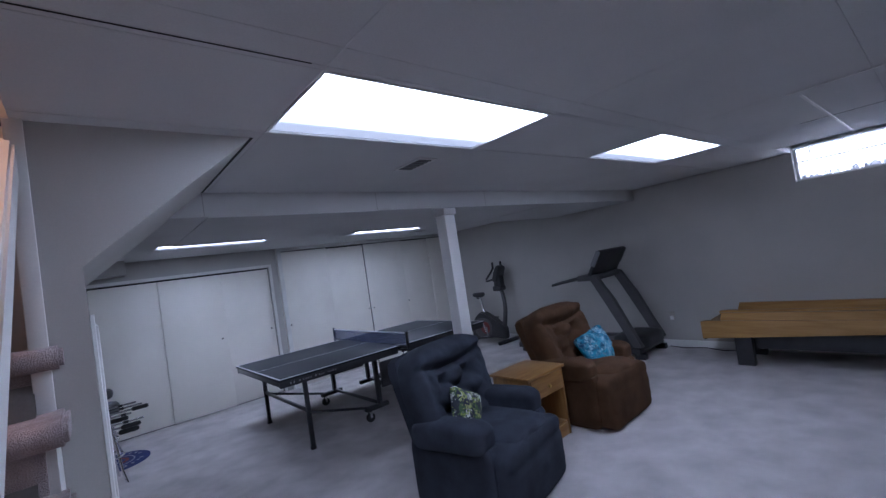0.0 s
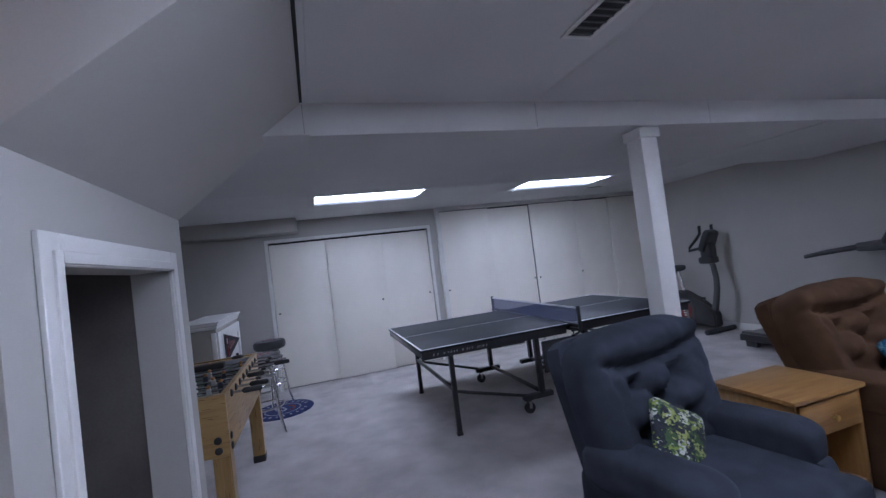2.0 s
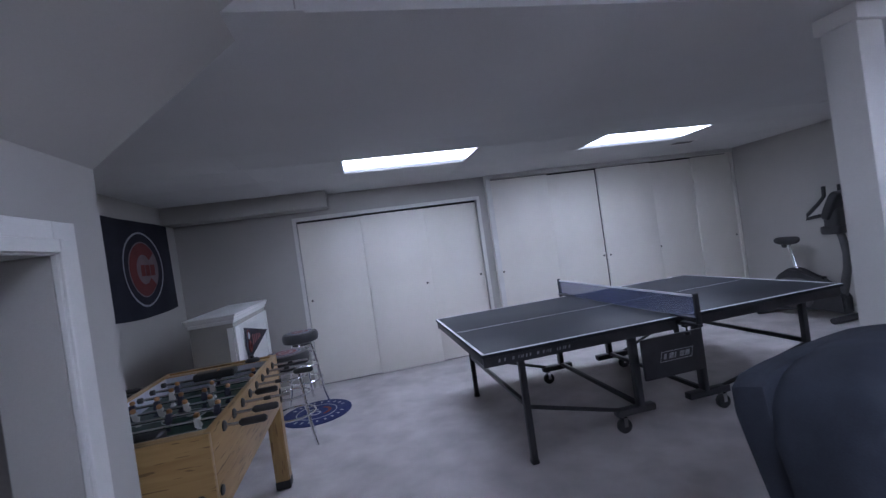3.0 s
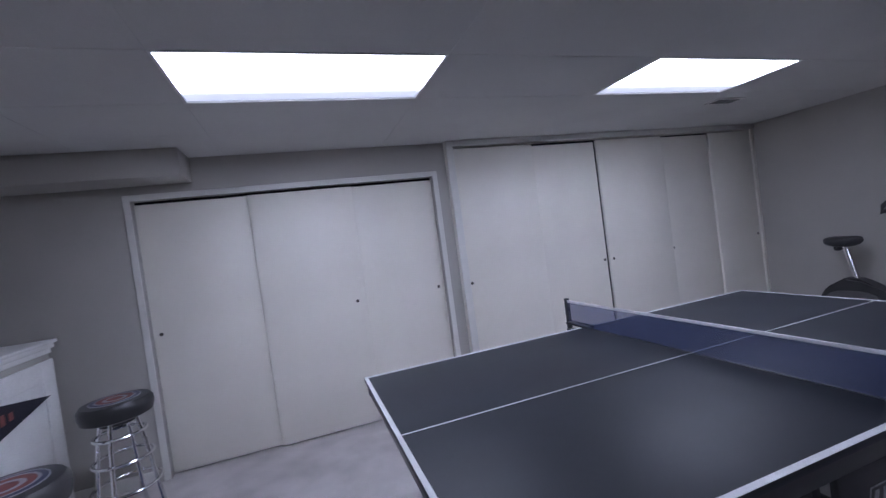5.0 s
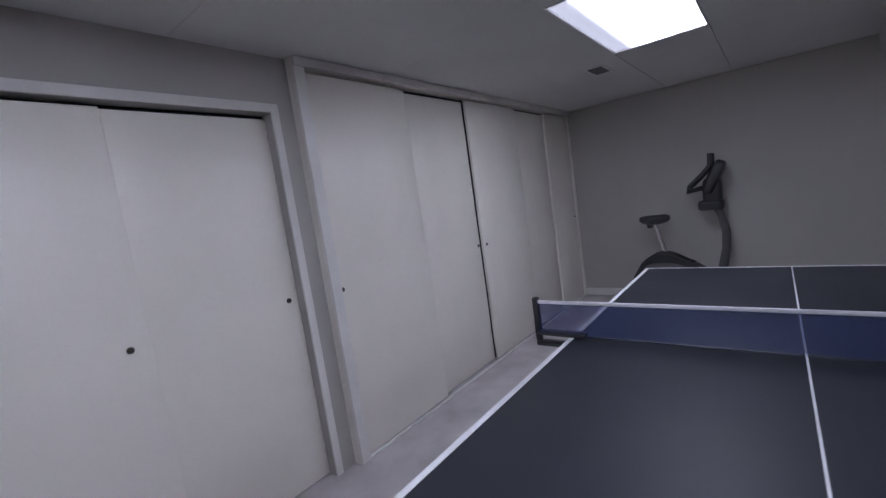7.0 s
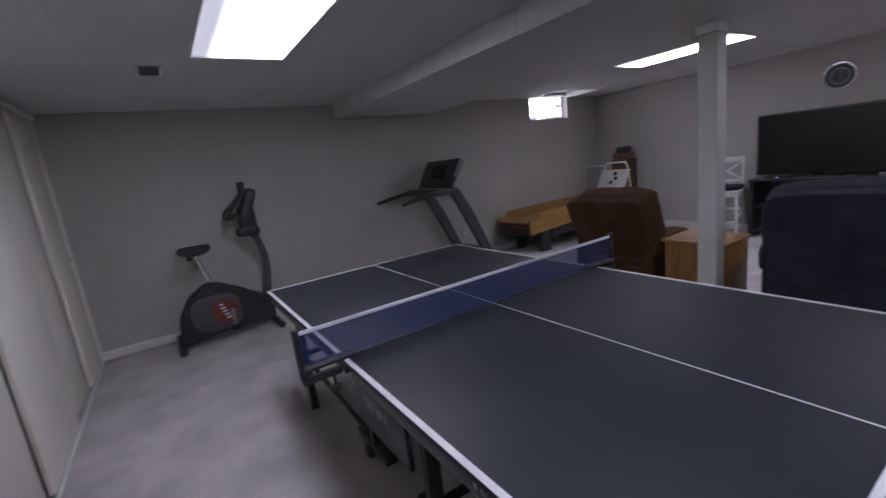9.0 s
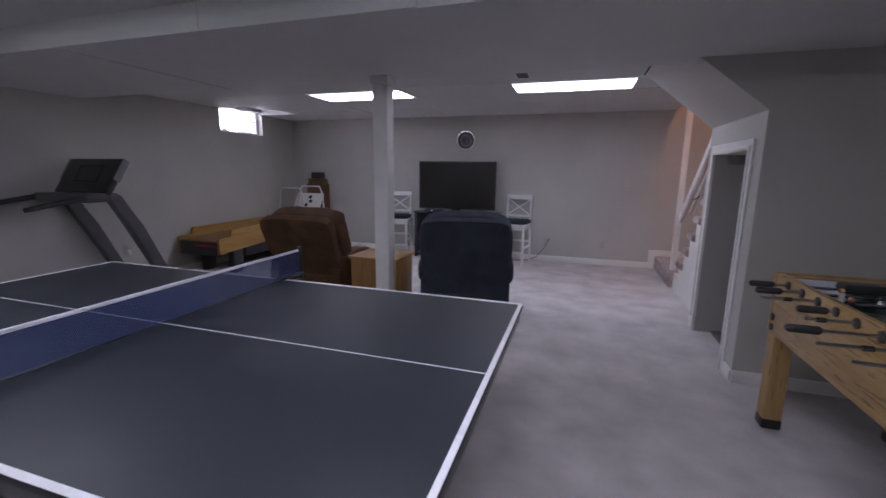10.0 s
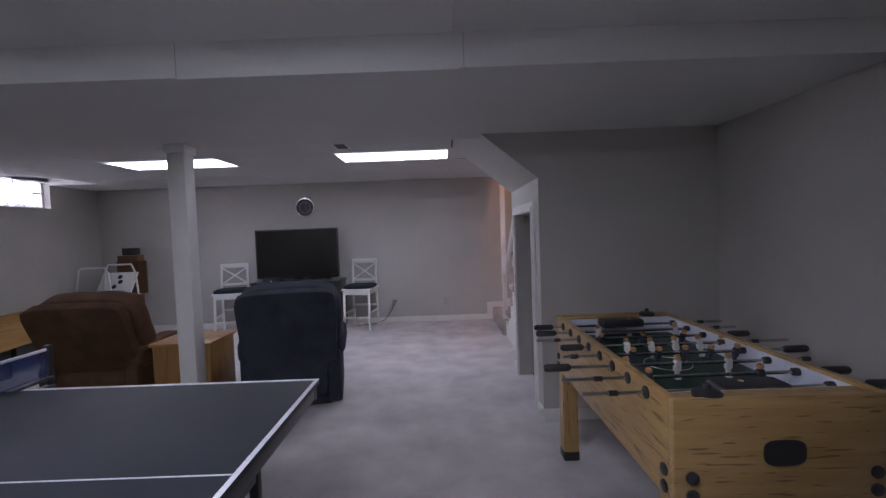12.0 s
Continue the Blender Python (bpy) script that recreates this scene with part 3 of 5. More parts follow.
for s in (-1, 1):
    bm = bmesh.new()
    x0, x1 = sorted((s * 0.003, s * 1.37))
    box(bm, x0, -0.7625, H - 0.022, x1, 0.7625, H, 0.003)
    top = part("tabletop", bm, M_TOP, table)
    for q in ((x0, -0.7625, x1, -0.7425), (x0, 0.7425, x1, 0.7625), (x0, -0.003, x1, 0.003)):
        bm = bmesh.new()
        box(bm, q[0] + 0.001, q[1], H + 0.0002, q[2] - 0.001, q[3], H + 0.0012)
        part("line", bm, M_LINE, top, "white painted line")
    e0, e1 = sorted((s * 1.352, s * 1.37))
    bm = bmesh.new()
    box(bm, e0, -0.742, H + 0.0002, e1, 0.742, H + 0.0012)
    part("line", bm, M_LINE, top, "white painted line")
    for y in (-0.745, 0.715):
        part("apron", box(bmesh.new(), min(s * 0.03, s * 1.36), y, H - 0.085, max(s * 0.03, s * 1.36), y + 0.03, H - 0.022, 0.003), M_STEEL, table, "black steel apron")
    for x in (0.03, 1.33):
        u0, u1 = sorted((s * x, s * (x + 0.03)))
        part("apron", box(bmesh.new(), u0, -0.715, H - 0.075, u1, 0.715, H - 0.022, 0.003), M_STEEL, table, "black steel apron")
    # outer legs with cross bars
    for y in (-0.66, 0.66):
        bm = bmesh.new()
        box(bm, s * 1.10 - 0.02, y - 0.02, 0.02, s * 1.10 + 0.02, y + 0.02, H - 0.022, 0.004)
        leg = part("leg", bm, M_STEEL, table)
        bm = bmesh.new()
        box(bm, s * 1.10 - 0.024, y - 0.024, 0, s * 1.10 + 0.024, y + 0.024, 0.03, 0.005)
        part("rubber_foot", bm, M_BLACK, leg)
        bm = bmesh.new()
        tube(bm, [(s * 1.10, y, 0.36), (s * 0.42, y * 0.88, 0.16)], 0.014, 8)
        part("brace", bm, M_STEEL, table)
    bm = bmesh.new()
    box(bm, s * 1.10 - 0.014, -0.645, 0.36, s * 1.10 + 0.014, 0.645, 0.39, 0.003)
    part("cross_bar", bm, M_STEEL, table)
    # inner wheeled trestle
    for y in (-0.58, 0.58):
        bm = bmesh.new()
        box(bm, s * 0.26 - 0.02, y - 0.03, 0.14, s * 0.26 + 0.02, y + 0.03, H - 0.022, 0.004)
        part("leg", bm, M_STEEL, table)
        bm = bmesh.new()
        box(bm, s * 0.42 - 0.03, y - 0.03, 0.12, s * 0.14 + 0.02 * s, y + 0.03, 0.165, 0.004) if s < 0 else box(bm, 0.12, y - 0.03, 0.12, 0.45, y + 0.03, 0.165, 0.004)
        part("foot_bar", bm, M_STEEL, table)
        bm = bmesh.new()
        lathe(bm, [(0.012, -0.022), (0.045, -0.02), (0.05, -0.012), (0.05, 0.012), (0.045, 0.02), (0.012, 0.022)], 20, pose(s * 0.40, y, 0.05, 90, 0, 0))
        w = part("wheel", bm, M_BLACK, table, "black rubber caster")
        bm = bmesh.new()
        for d in (-0.028, 0.024):
            box(bm, s * 0.40 - 0.014, y + d, 0.05, s * 0.40 + 0.014, y + d + 0.004, 0.125)
        box(bm, s * 0.40 - 0.014, y - 0.028, 0.112, s * 0.40 + 0.014, y + 0.028, 0.12)
        part("fork", bm, M_CHROME, w)
    bm = bmesh.new()
    box(bm, s * 0.26 - 0.015, -0.55, 0.15, s * 0.26 + 0.015, 0.55, 0.18, 0.003)
    part("cross_bar", bm, M_STEEL, table)
for y in (-0.645, 0.645):
    bm = bmesh.new()
    box(bm, -0.24, y - 0.012, 0.34, 0.24, y + 0.012, 0.62, 0.006)
    side = part("side_plate", bm, M_STEEL, table, "black steel side plate with a pale maker's mark")
    s = math.copysign(1, y)
    y0, y1 = sorted((y + s * 0.0125, y + s * 0.0145))
    for k, w in enumerate((0.02, 0.034, 0.012, 0.034, 0.034)):
        x = -0.09 + k * 0.042
        bm = bmesh.new()
        prism(bm, [(x, 0.462), (x + w, 0.462), (x + w + 0.01, 0.498), (x + 0.01, 0.498)], 1, y0, y1)
        part("mark", bm, M_MARK, side)
    bm = bmesh.new()
    for q in (((-0.118, 0.446), (0.132, 0.446), (0.133, 0.450), (-0.117, 0.450)), ((-0.101, 0.510), (0.149, 0.510), (0.150, 0.514), (-0.100, 0.514)), ((-0.117, 0.4505), (-0.113, 0.4505), (-0.097, 0.5095), (-0.101, 0.5095)), ((0.129, 0.4505), (0.133, 0.4505), (0.149, 0.5095), (0.145, 0.5095))):
        prism(bm, q, 1, y0, y1)
    part("mark_frame", bm, M_MARK, side)
for y in (-0.7455, 0.7455):
    y0, y1 = sorted((y, y + math.copysign(0.0012, y)))
    x = -1.27
    for w in (0.045, 0.035, 0.0, 0.05, 0.02, 0.012, 0.03, 0.03, 0.03, 0.0, 0.05, 0.03, 0.014, 0.014, 0.03, 0.0, 0.02, 0.03, 0.014, 0.034, 0.034):
        if w:
            bm = bmesh.new()
            w2 = w * 0.28
            prism(bm, [(x, H - 0.062), (x + w2, H - 0.062), (x + w2 + 0.004, H - 0.044), (x + 0.004, H - 0.044)], 1, y0, y1)
            part("mark", bm, M_MARK, table, "worn pale lettering bar")
        x += (w if w else 0.03) * 0.8
# net and its posts
net = part("net", box(bmesh.new(), -0.0015, -0.905, H + 0.006, 0.0015, 0.905, H + 0.14), M_NET, table, "blue table tennis net")
bm = bmesh.new()
box(bm, -0.005, -0.905, H + 0.138, 0.005, 0.905, H + 0.1525, 0.003)
part("tape", bm, M_LINE, net, "white top tape")
for s in (-1, 1):
    bm = bmesh.new()
    box(bm, -0.014, s * 0.912 - 0.012, H - 0.03, 0.014, s * 0.912 + 0.012, H + 0.165, 0.004)
    box(bm, -0.03, min(s * 0.70, s * 0.91), H + 0.002, 0.03, max(s * 0.70, s * 0.91), H + 0.014, 0.003)
    box(bm, -0.02, min(s * 0.77, s * 0.92), H - 0.05, 0.02, max(s * 0.77, s * 0.92), H - 0.03, 0.003)
    post = part("net_post", bm, M_STEEL, net, "black net post and clamp")
    bm = bmesh.new()
    lathe(bm, [(0.018, 0), (0.02, 0.006), (0.02, 0.02), (0.006, 0.022), (0.006, 0.06)], 14, pose(0, s * 0.80, H - 0.115))
    part("clamp_screw", bm, M_BLACK, post)

# ---- foosball table ----
M_PINE = wood("pine_blocks", (0.42, 0.275, 0.112), (0.325, 0.198, 0.072), (12, 1.2, 14), 2.2, 0.35, 0.62)
M_PINE_X = wood("pine_blocks_end", (0.42, 0.275, 0.112), (0.325, 0.198, 0.072), (1.2, 12, 14), 2.2, 0.35, 0.62)
M_PINE_Z = wood("pine_blocks_upright", (0.42, 0.275, 0.112), (0.325, 0.198, 0.072), (12, 12, 1.2), 2.2, 0.35, 0.5)
M_PITCH = mat("green_pitch", (0.010, 0.038, 0.024), 0.35, var=0.15, scale=6, bump=0.03)
M_SIDE = mat("white_laminate", (0.62, 0.64, 0.72), 0.35, var=0.05, bump=0.03)
M_ROD = mat("steel_rod", (0.55, 0.55, 0.57), 0.25, metal=1.0, var=0.05, bump=0.02)
M_SKIN = mat("figure_buff", (0.52, 0.27, 0.12), 0.5, var=0.1, bump=0.02)
M_KIT_A = mat("figure_white", (0.60, 0.58, 0.55), 0.45, var=0.1, bump=0.02)
M_KIT_B = mat("figure_dark", (0.05, 0.05, 0.075), 0.45, var=0.1, bump=0.02)
FX0, FX1, FY0, FY1, FZ0, FZ1 = -3.31, -2.635, -1.46, -0.12, 0.54, 0.87
foos = thing("foosball_table", "pine-look foosball table with black handles and green pitch", "foosball table", at=pose((FX0 + FX1) / 2, (FY0 + FY1) / 2, 0))
cx, cy = (FX0 + FX1) / 2, (FY0 + FY1) / 2
hx, hy = (FX1 - FX0) / 2, (FY1 - FY0) / 2
for s in (-1, 1):
    bm = bmesh.new()
    x0, x1 = sorted((s * hx, s * (hx - 0.03)))
    box(bm, x0, -hy + 0.031, FZ0, x1, hy - 0.031, FZ1, 0.004)
    sd = part("side_panel", bm, M_PINE, foos)
    bm = bmesh.new()
    x0, x1 = sorted((s * (hx - 0.031), s * (hx - 0.034)))
    box(bm, x0, -hy + 0.10, 0.765, x1, hy - 0.10, FZ1 - 0.012)
    part("liner", bm, M_SIDE, sd, "white inner side liner")
    bm = bmesh.new()
    y0, y1 = sorted((s * hy, s * (hy - 0.03)))
    box(bm, -hx, y0, FZ0, hx, y1, FZ1, 0.004)
    end = part("end_panel", bm, M_PINE_X, foos)
    bm = bmesh.new()
    prism(bm, [(0.065 * math.copysign(abs(math.cos(a)) ** 0.6, math.cos(a)), 0.70 + 0.04 * math.copysign(abs(math.sin(a)) ** 0.6, math.sin(a))) for a in [k * math.tau / 24 for k in range(24)]], 1, min(s * hy, s * (hy + 0.004)), max(s * hy, s * (hy + 0.004)))
    part("ball_return", bm, M_BLACK, end, "black oval ball return")
    for x in (-hx + 0.055, hx - 0.055):
        for z in (FZ0 + 0.035, FZ0 + 0.09):
            bm = bmesh.new()
            lathe(bm, [(0.02, 0), (0.02, 0.006), (0.014, 0.009)], 14, pose(x, s * hy, z, -90 * s, 0, 0))
            part("bolt", bm, M_BLACK, end, "black bolt cap")
            bm = bmesh.new()
            lathe(bm, [(0.02, 0), (0.02, 0.006), (0.014, 0.009)], 14, pose(math.copysign(hx, x), s * (hy - 0.055), z, 0, 90 * math.copysign(1, x), 0))
            part("bolt", bm, M_BLACK, foos, "black bolt cap")
    bm = bmesh.new()
    box(bm, -hx + 0.031, min(s * (hy - 0.031), s * (hy - 0.10)), 0.765, hx - 0.031, max(s * (hy - 0.031), s * (hy - 0.10)), FZ1 - 0.01, 0.004)
    eb = part("end_box", bm, M_PINE_X, foos)
    y0, y1 = sorted((s * (hy - 0.1005), s * (hy - 0.104)))
    part("liner", box(bmesh.new(), -hx + 0.035, y0, 0.765, hx - 0.035, y1, FZ1 - 0.012), M_SIDE, eb, "white inner end liner")
    bm = bmesh.new()
    box(bm, -0.12, min(s * (hy - 0.105), s * (hy - 0.20)), FZ1 - 0.05, 0.12, max(s * (hy - 0.105), s * (hy - 0.20)), FZ1 - 0.004, 0.014, 3)
    part("goal_hood", bm, M_BLACK, foos, "black goal hood")
    bm = bmesh.new()
    lathe(bm, [(0.045, 0), (0.045, 0.012), (0.035, 0.02), (0.012, 0.022), (0.01, 0.04)], 18, pose(0.2 * s, s * (hy - 0.055), FZ1 - 0.009))
    part("cup_holder", bm, M_BLACK, foos, "black ball cup")
bm = bmesh.new()
box(bm, -hx + 0.031, -hy + 0.031, 0.745, hx - 0.031, hy - 0.031, 0.764)
pitch = part("playfield", bm, M_PITCH, foos, "dark green printed pitch")
bm = bmesh.new()
tube(bm, ring((0, 0, 0.7648), 0.10, 32), 0.002, 6, True)
box(bm, -hx + 0.04, -0.002, 0.7645, hx - 0.04, 0.002, 0.7655)
part("pitch_line", bm, M_LINE, pitch)
for sx in (-1, 1):
    for sy in (-1, 1):
        bm = bmesh.new()
        x, y = sx * (hx - 0.05), sy * (hy - 0.06)
        prism(bm, [(x - 0.045, y - 0.045), (x + 0.045, y - 0.045), (x + 0.045, y + 0.045), (x - 0.045, y + 0.045)], 2, 0.05, FZ0)
        bmesh.ops.bevel(bm, geom=bm.edges[:], offset=0.006, segments=2, affect="EDGES")
        leg = part("leg", bm, M_PINE_Z, foos)
        bm = bmesh.new()
        box(bm, x - 0.048, y - 0.048, 0, x + 0.048, y + 0.048, 0.06, 0.01)
        part("foot", bm, M_BLACK, leg, "black leg leveller")
heads = []
random.seed(3)
TEAM = [1, 2, -3, 5, -5, 3, -2, -1]
ZR = 0.834
for k, men in enumerate(TEAM):
    y = -hy + 0.17 + k * (2 * hy - 0.34) / 7
    s = 1 if men > 0 else -1
    off = random.uniform(-0.075, 0.075)
    bm = bmesh.new()
    tube(bm, [(-hx - 0.20 + off, y, ZR), (hx + 0.20 + off, y, ZR)], 0.007, 8)
    rod = part("rod", bm, M_ROD, foos, "steel player rod")
    bm = bmesh.new()
    a = s * (hx + 0.08) + off
    tube(bm, [(a + s * 0.02, y, ZR), (a + s * 0.03, y, ZR), (a + s * 0.12, y, ZR), (a + s * 0.13, y, ZR)], [0.008, 0.016, 0.016, 0.01], 10)
    part("handle", bm, M_BLACK, rod, "black rubber handle")
    for q in (-1, 1):
        bm = bmesh.new()
        lathe(bm, [(0.022, 0), (0.022, 0.006), (0.012, 0.012)], 14, pose(q * hx, y, ZR, 0, 90 * q, 0))
        part("bearing", bm, M_BLACK, foos, "black rod bearing")
        bm = bmesh.new()
        tube(bm, [(q * (hx - 0.034), y, ZR), (q * (hx - 0.055), y, ZR)], 0.015, 10)
        part("bumper", bm, M_BLACK, rod)
    tilt = random.uniform(-35, 35)
    nm = abs(men)
    for j in range(nm):
        x = off + (0 if nm == 1 else (-0.21 if nm < 5 else -0.23) + j * (0.42 if nm < 5 else 0.46) / (nm - 1))
        bm = bmesh.new()
        m = pose(x, y, ZR, tilt)
        box(bm, -0.015, -0.010, -0.030, 0.015, 0.010, 0.016, 0.005, 1, m)
        box(bm, -0.009, -0.007, -0.052, 0.009, 0.009, -0.030, 0.003, 1, m)
        box(bm, -0.012, -0.010, -0.064, 0.012, 0.014, -0.052, 0.003, 1, m)
        fig = part("player", bm, M_KIT_A if s > 0 else M_KIT_B, rod, "small moulded peg figure")
        bm = bmesh.new()
        lathe(bm, [(0.006, 0.0165), (0.011, 0.019), (0.0135, 0.026), (0.011, 0.034), (0.004, 0.038)], 10, m)
        heads.append((bm, rod))
for bm, rod in heads:
    part("player_head", bm, M_SKIN, rod)
for k, men in enumerate(TEAM):
    s = -1 if men > 0 else 1
    y = -hy + 0.17 + k * (2 * hy - 0.34) / 7
    part("end_cap", tube(bmesh.new(), [(s * (hx + 0.10), y, ZR), (s * (hx + 0.13), y, ZR)], 0.010, 10), M_BLACK, foos, "black rubber rod cap")

# ---- recliners and cushions ----
M_NAVY = mat("navy_upholstery", (0.041, 0.046, 0.060), 0.9, var=0.2, scale=7, grain=420, bump=0.5, depth=0.003, spec=0.15, gvar=0.15)
M_BROWN = mat("brown_upholstery", (0.082, 0.044, 0.023), 0.88, var=0.2, scale=7, grain=420, bump=0.5, depth=0.003, spec=0.15, gvar=0.15)


def tufted(q):
    """Back cushion: soft pads between shallow creases, buttons pulled in, a fold under the head roll."""
    d = 0.0
    if q.y < 0.3:
        f = min(1.0, (0.3 - q.y) * 2)
        for x, z in ((-0.34, 0.22), (0.34, 0.22), (0.0, -0.02), (-0.42, -0.34), (0.42, -0.34), (0, -0.55)):
            r2 = (q.x - x) ** 2 + (q.z - z) ** 2
            d += 0.34 * math.exp(-r2 / 0.022)
            for sx in (-1, 1):
                t = q.z - z - sx * (q.x - x) * 0.75
                d += 0.22 * math.exp(-t * t / 0.005) * math.exp(-((q.x - x) ** 2) / 0.05)
        d += 0.42 * math.exp(-((q.z - 0.46 - 0.16 * q.x * q.x) ** 2) / 0.006) * max(0.0, 1 - q.x ** 4)
        d -= 0.36 * math.exp(-((q.z - 0.78) ** 2) / 0.05) + 0.22 * math.exp(-((abs(q.x) - 0.86) ** 2) / 0.012)
        d *= f
    d += 0.07 * noise.noise(Vector((q.x * 4, q.z * 4, 1.7))) + 0.05 * noise.noise(Vector((q.x * 9, q.z * 7, 3.1)))
    return Vector((q.x * (1 + 0.05 * q.z), q.y + d, q.z))


def saggy(q):
    """Seat and footrest padding: domed, with a few soft wrinkles."""
    w = 0.07 * noise.noise(Vector((q.x * 3, q.y * 4, q.z * 3)))
    return Vector((q.x, q.y + w, q.z + 0.20 * (1 - q.x * q.x) * max(0.0, q.z) + w - 0.30 * max(0, -q.y - 0.6) ** 1.3))


def arm_shape(q):
    """Padded arm: flatter top, fuller and lower at the front."""
    w = 0.04 * noise.noise(Vector((q.x * 2, q.y * 5, q.z * 2 + 4)))
    return Vector((q.x * (1 + 0.12 * max(0, -q.y)) + w, q.y, q.z - 0.22 * max(0, q.y) + w))


def pad_dome(q):
    """Footrest: a boxed pad with a slightly domed front, rolled over at the top, with soft wrinkles."""
    w = 0.035 * noise.noise(Vector((q.x * 3, q.y * 2, q.z * 4)))
    fold = 0.10 * math.exp(-((q.z - 0.45) ** 2) / 0.01) * max(0.0, -q.y)
    return Vector((q.x, q.y - 0.14 * (1 - q.x * q.x) * max(0.0, 0.9 - abs(q.z)) + w + fold, q.z + 0.12 * (1 - q.x * q.x) * max(0.0, q.z) + w))


def recliner(m, material, label, tip, foot):
    t = thing("recliner", label, "recliner", "recliners facing the television", at=m)
    part("base", box(bmesh.new(), -0.31, -0.28, 0.0, 0.31, 0.28, 0.06, 0.01), M_BLACK, t, "dark wooden base")
    part("body", puff(bmesh.new(), (0, -0.02, 0.22), (0.31, 0.33, 0.17), 8, 8), material, t)
    for s in (-1, 1):
        part("side_panel", puff(bmesh.new(), (s * 0.335, -0.01, 0.238), (0.062, 0.33, 0.23), 10, 10), material, t)
        part("armrest", puff(bmesh.new(), (s * 0.335, -0.01, 0.505), (0.10, 0.30, 0.095), 4.2, 14, None, arm_shape), material, t)
    part("seat_cushion", puff(bmesh.new(), (0, -0.135, 0.392), (0.25, 0.315, 0.10), 5.0, 18, None, saggy), material, t)
    part("footrest", puff(bmesh.new(), (0, -0.345, 0.222), (0.372, 0.115, 0.215), 8.0, 20, None, pad_dome), material, t)
    lean = pose(0, foot, 0.39, -tip)
    part("backrest", puff(bmesh.new(), (0, -0.03, 0.29), (0.405, 0.135, 0.365), 3.6, 44, lean, tufted), material, t)
    part("back_panel", puff(bmesh.new(), (0, 0.088, 0.188), (0.385, 0.055, 0.445), 12, 10, lean, lambda q: Vector((q.x * (0.955 + 0.045 * q.z), q.y - 0.12 * max(0.0, q.z - 0.9), q.z + 0.03 * (1 - q.x * q.x) * max(0.0, q.z)))), material, t)
    return t


recliner(pose(-0.616, -2.584, 0, 0, 0, 12), M_NAVY, "navy blue tufted fabric recliner, upright, with a floral cushion", 15, 0.18)
recliner(pose(0.90, -2.486, 0, 0, 0, 1), M_BROWN, "chocolate brown tufted fabric recliner, tipped back, with a turquoise cushion", 23, 0.10)


def patch_cloth(name, colours, scale, rough=0.8, bump=0.4):
    """Printed or shaggy cloth: cells of several colours."""
    m, t, p, link = nodes(name)
    co, v, ramp = t.nodes.new("ShaderNodeTexCoord"), t.nodes.new("ShaderNodeTexVoronoi"), t.nodes.new("ShaderNodeValToRGB")
    v.inputs["Scale"].default_value = scale
    n = t.nodes.new("ShaderNodeTexNoise")
    n.inputs["Scale"].default_value = scale * 1.5
    mixv = t.nodes.new("ShaderNodeMix")
    mixv.data_type = "VECTOR"
    mixv.inputs[0].default_value = 0.12
    link(co.outputs["Object"], mixv.inputs[4])
    link(n.outputs["Color"], mixv.inputs[5])
    link(co.outputs["Object"], n.inputs["Vector"])
    link(mixv.outputs[1], v.inputs["Vector"])
    sep = t.nodes.new("ShaderNodeSeparateColor")
    link(v.outputs["Color"], sep.inputs[0])
    link(sep.outputs[0], ramp.inputs[0])
    ramp.color_ramp.interpolation = "CONSTANT"
    els = ramp.color_ramp.elements
    while len(els) < len(colours):
        els.new(0.5)
    for k, c in enumerate(colours):
        els[k].position, els[k].color = k / len(colours), (*c, 1)
    link(ramp.outputs[0], p.inputs["Base Color"])
    p.inputs["Roughness"].default_value = rough
    b = t.nodes.new("ShaderNodeBump")
    b.inputs["Strength"].default_value, b.inputs["Distance"].default_value = bump, 0.006
    link(v.outputs["Distance"], b.inputs["Height"])
    link(b.outputs[0], p.inputs["Normal"])
    return m


M_FLORAL = patch_cloth("floral_print", [(0.014, 0.017, 0.024), (0.02, 0.025, 0.035), (0.20, 0.25, 0.05), (0.016, 0.02, 0.028), (0.05, 0.09, 0.03), (0.015, 0.02, 0.03), (0.48, 0.48, 0.42), (0.02, 0.025, 0.03), (0.016, 0.02, 0.028), (0.30, 0.32, 0.10)], 30)
M_TURQ = patch_cloth("turquoise_shag", [(0.02, 0.22, 0.36), (0.05, 0.38, 0.55), (0.004, 0.05, 0.11), (0.42, 0.68, 0.78), (0.03, 0.28, 0.44), (0.006, 0.08, 0.16)], 48, 0.9, 0.9)


def pillow(m, material, s, label):
    bm = bmesh.new()
    def pinch(q):
        f = 1 - 0.75 * min(1.0, max(abs(q.x), abs(q.z)) ** 3)
        c = 1 + 0.10 * (abs(q.x * q.z))
        return Vector((q.x * c, q.y * f, q.z * c))
    puff(bm, (0, 0, 0), s, 7, 16, None, pinch)
    ob = solid("throw_pillow", bm, material, label, "cushion", "", "throw pillows")
    ob.matrix_world = m
    return ob


pillow(pose(-0.725, -2.60, 0.55, -26, 30, 0), M_FLORAL, (0.14, 0.055, 0.16), "dark cushion with yellow, green and white flower print")
pillow(pose(1.05, -2.58, 0.575, -28, -12, -8), M_TURQ, (0.19, 0.075, 0.17), "turquoise shaggy square cushion on the brown recliner")

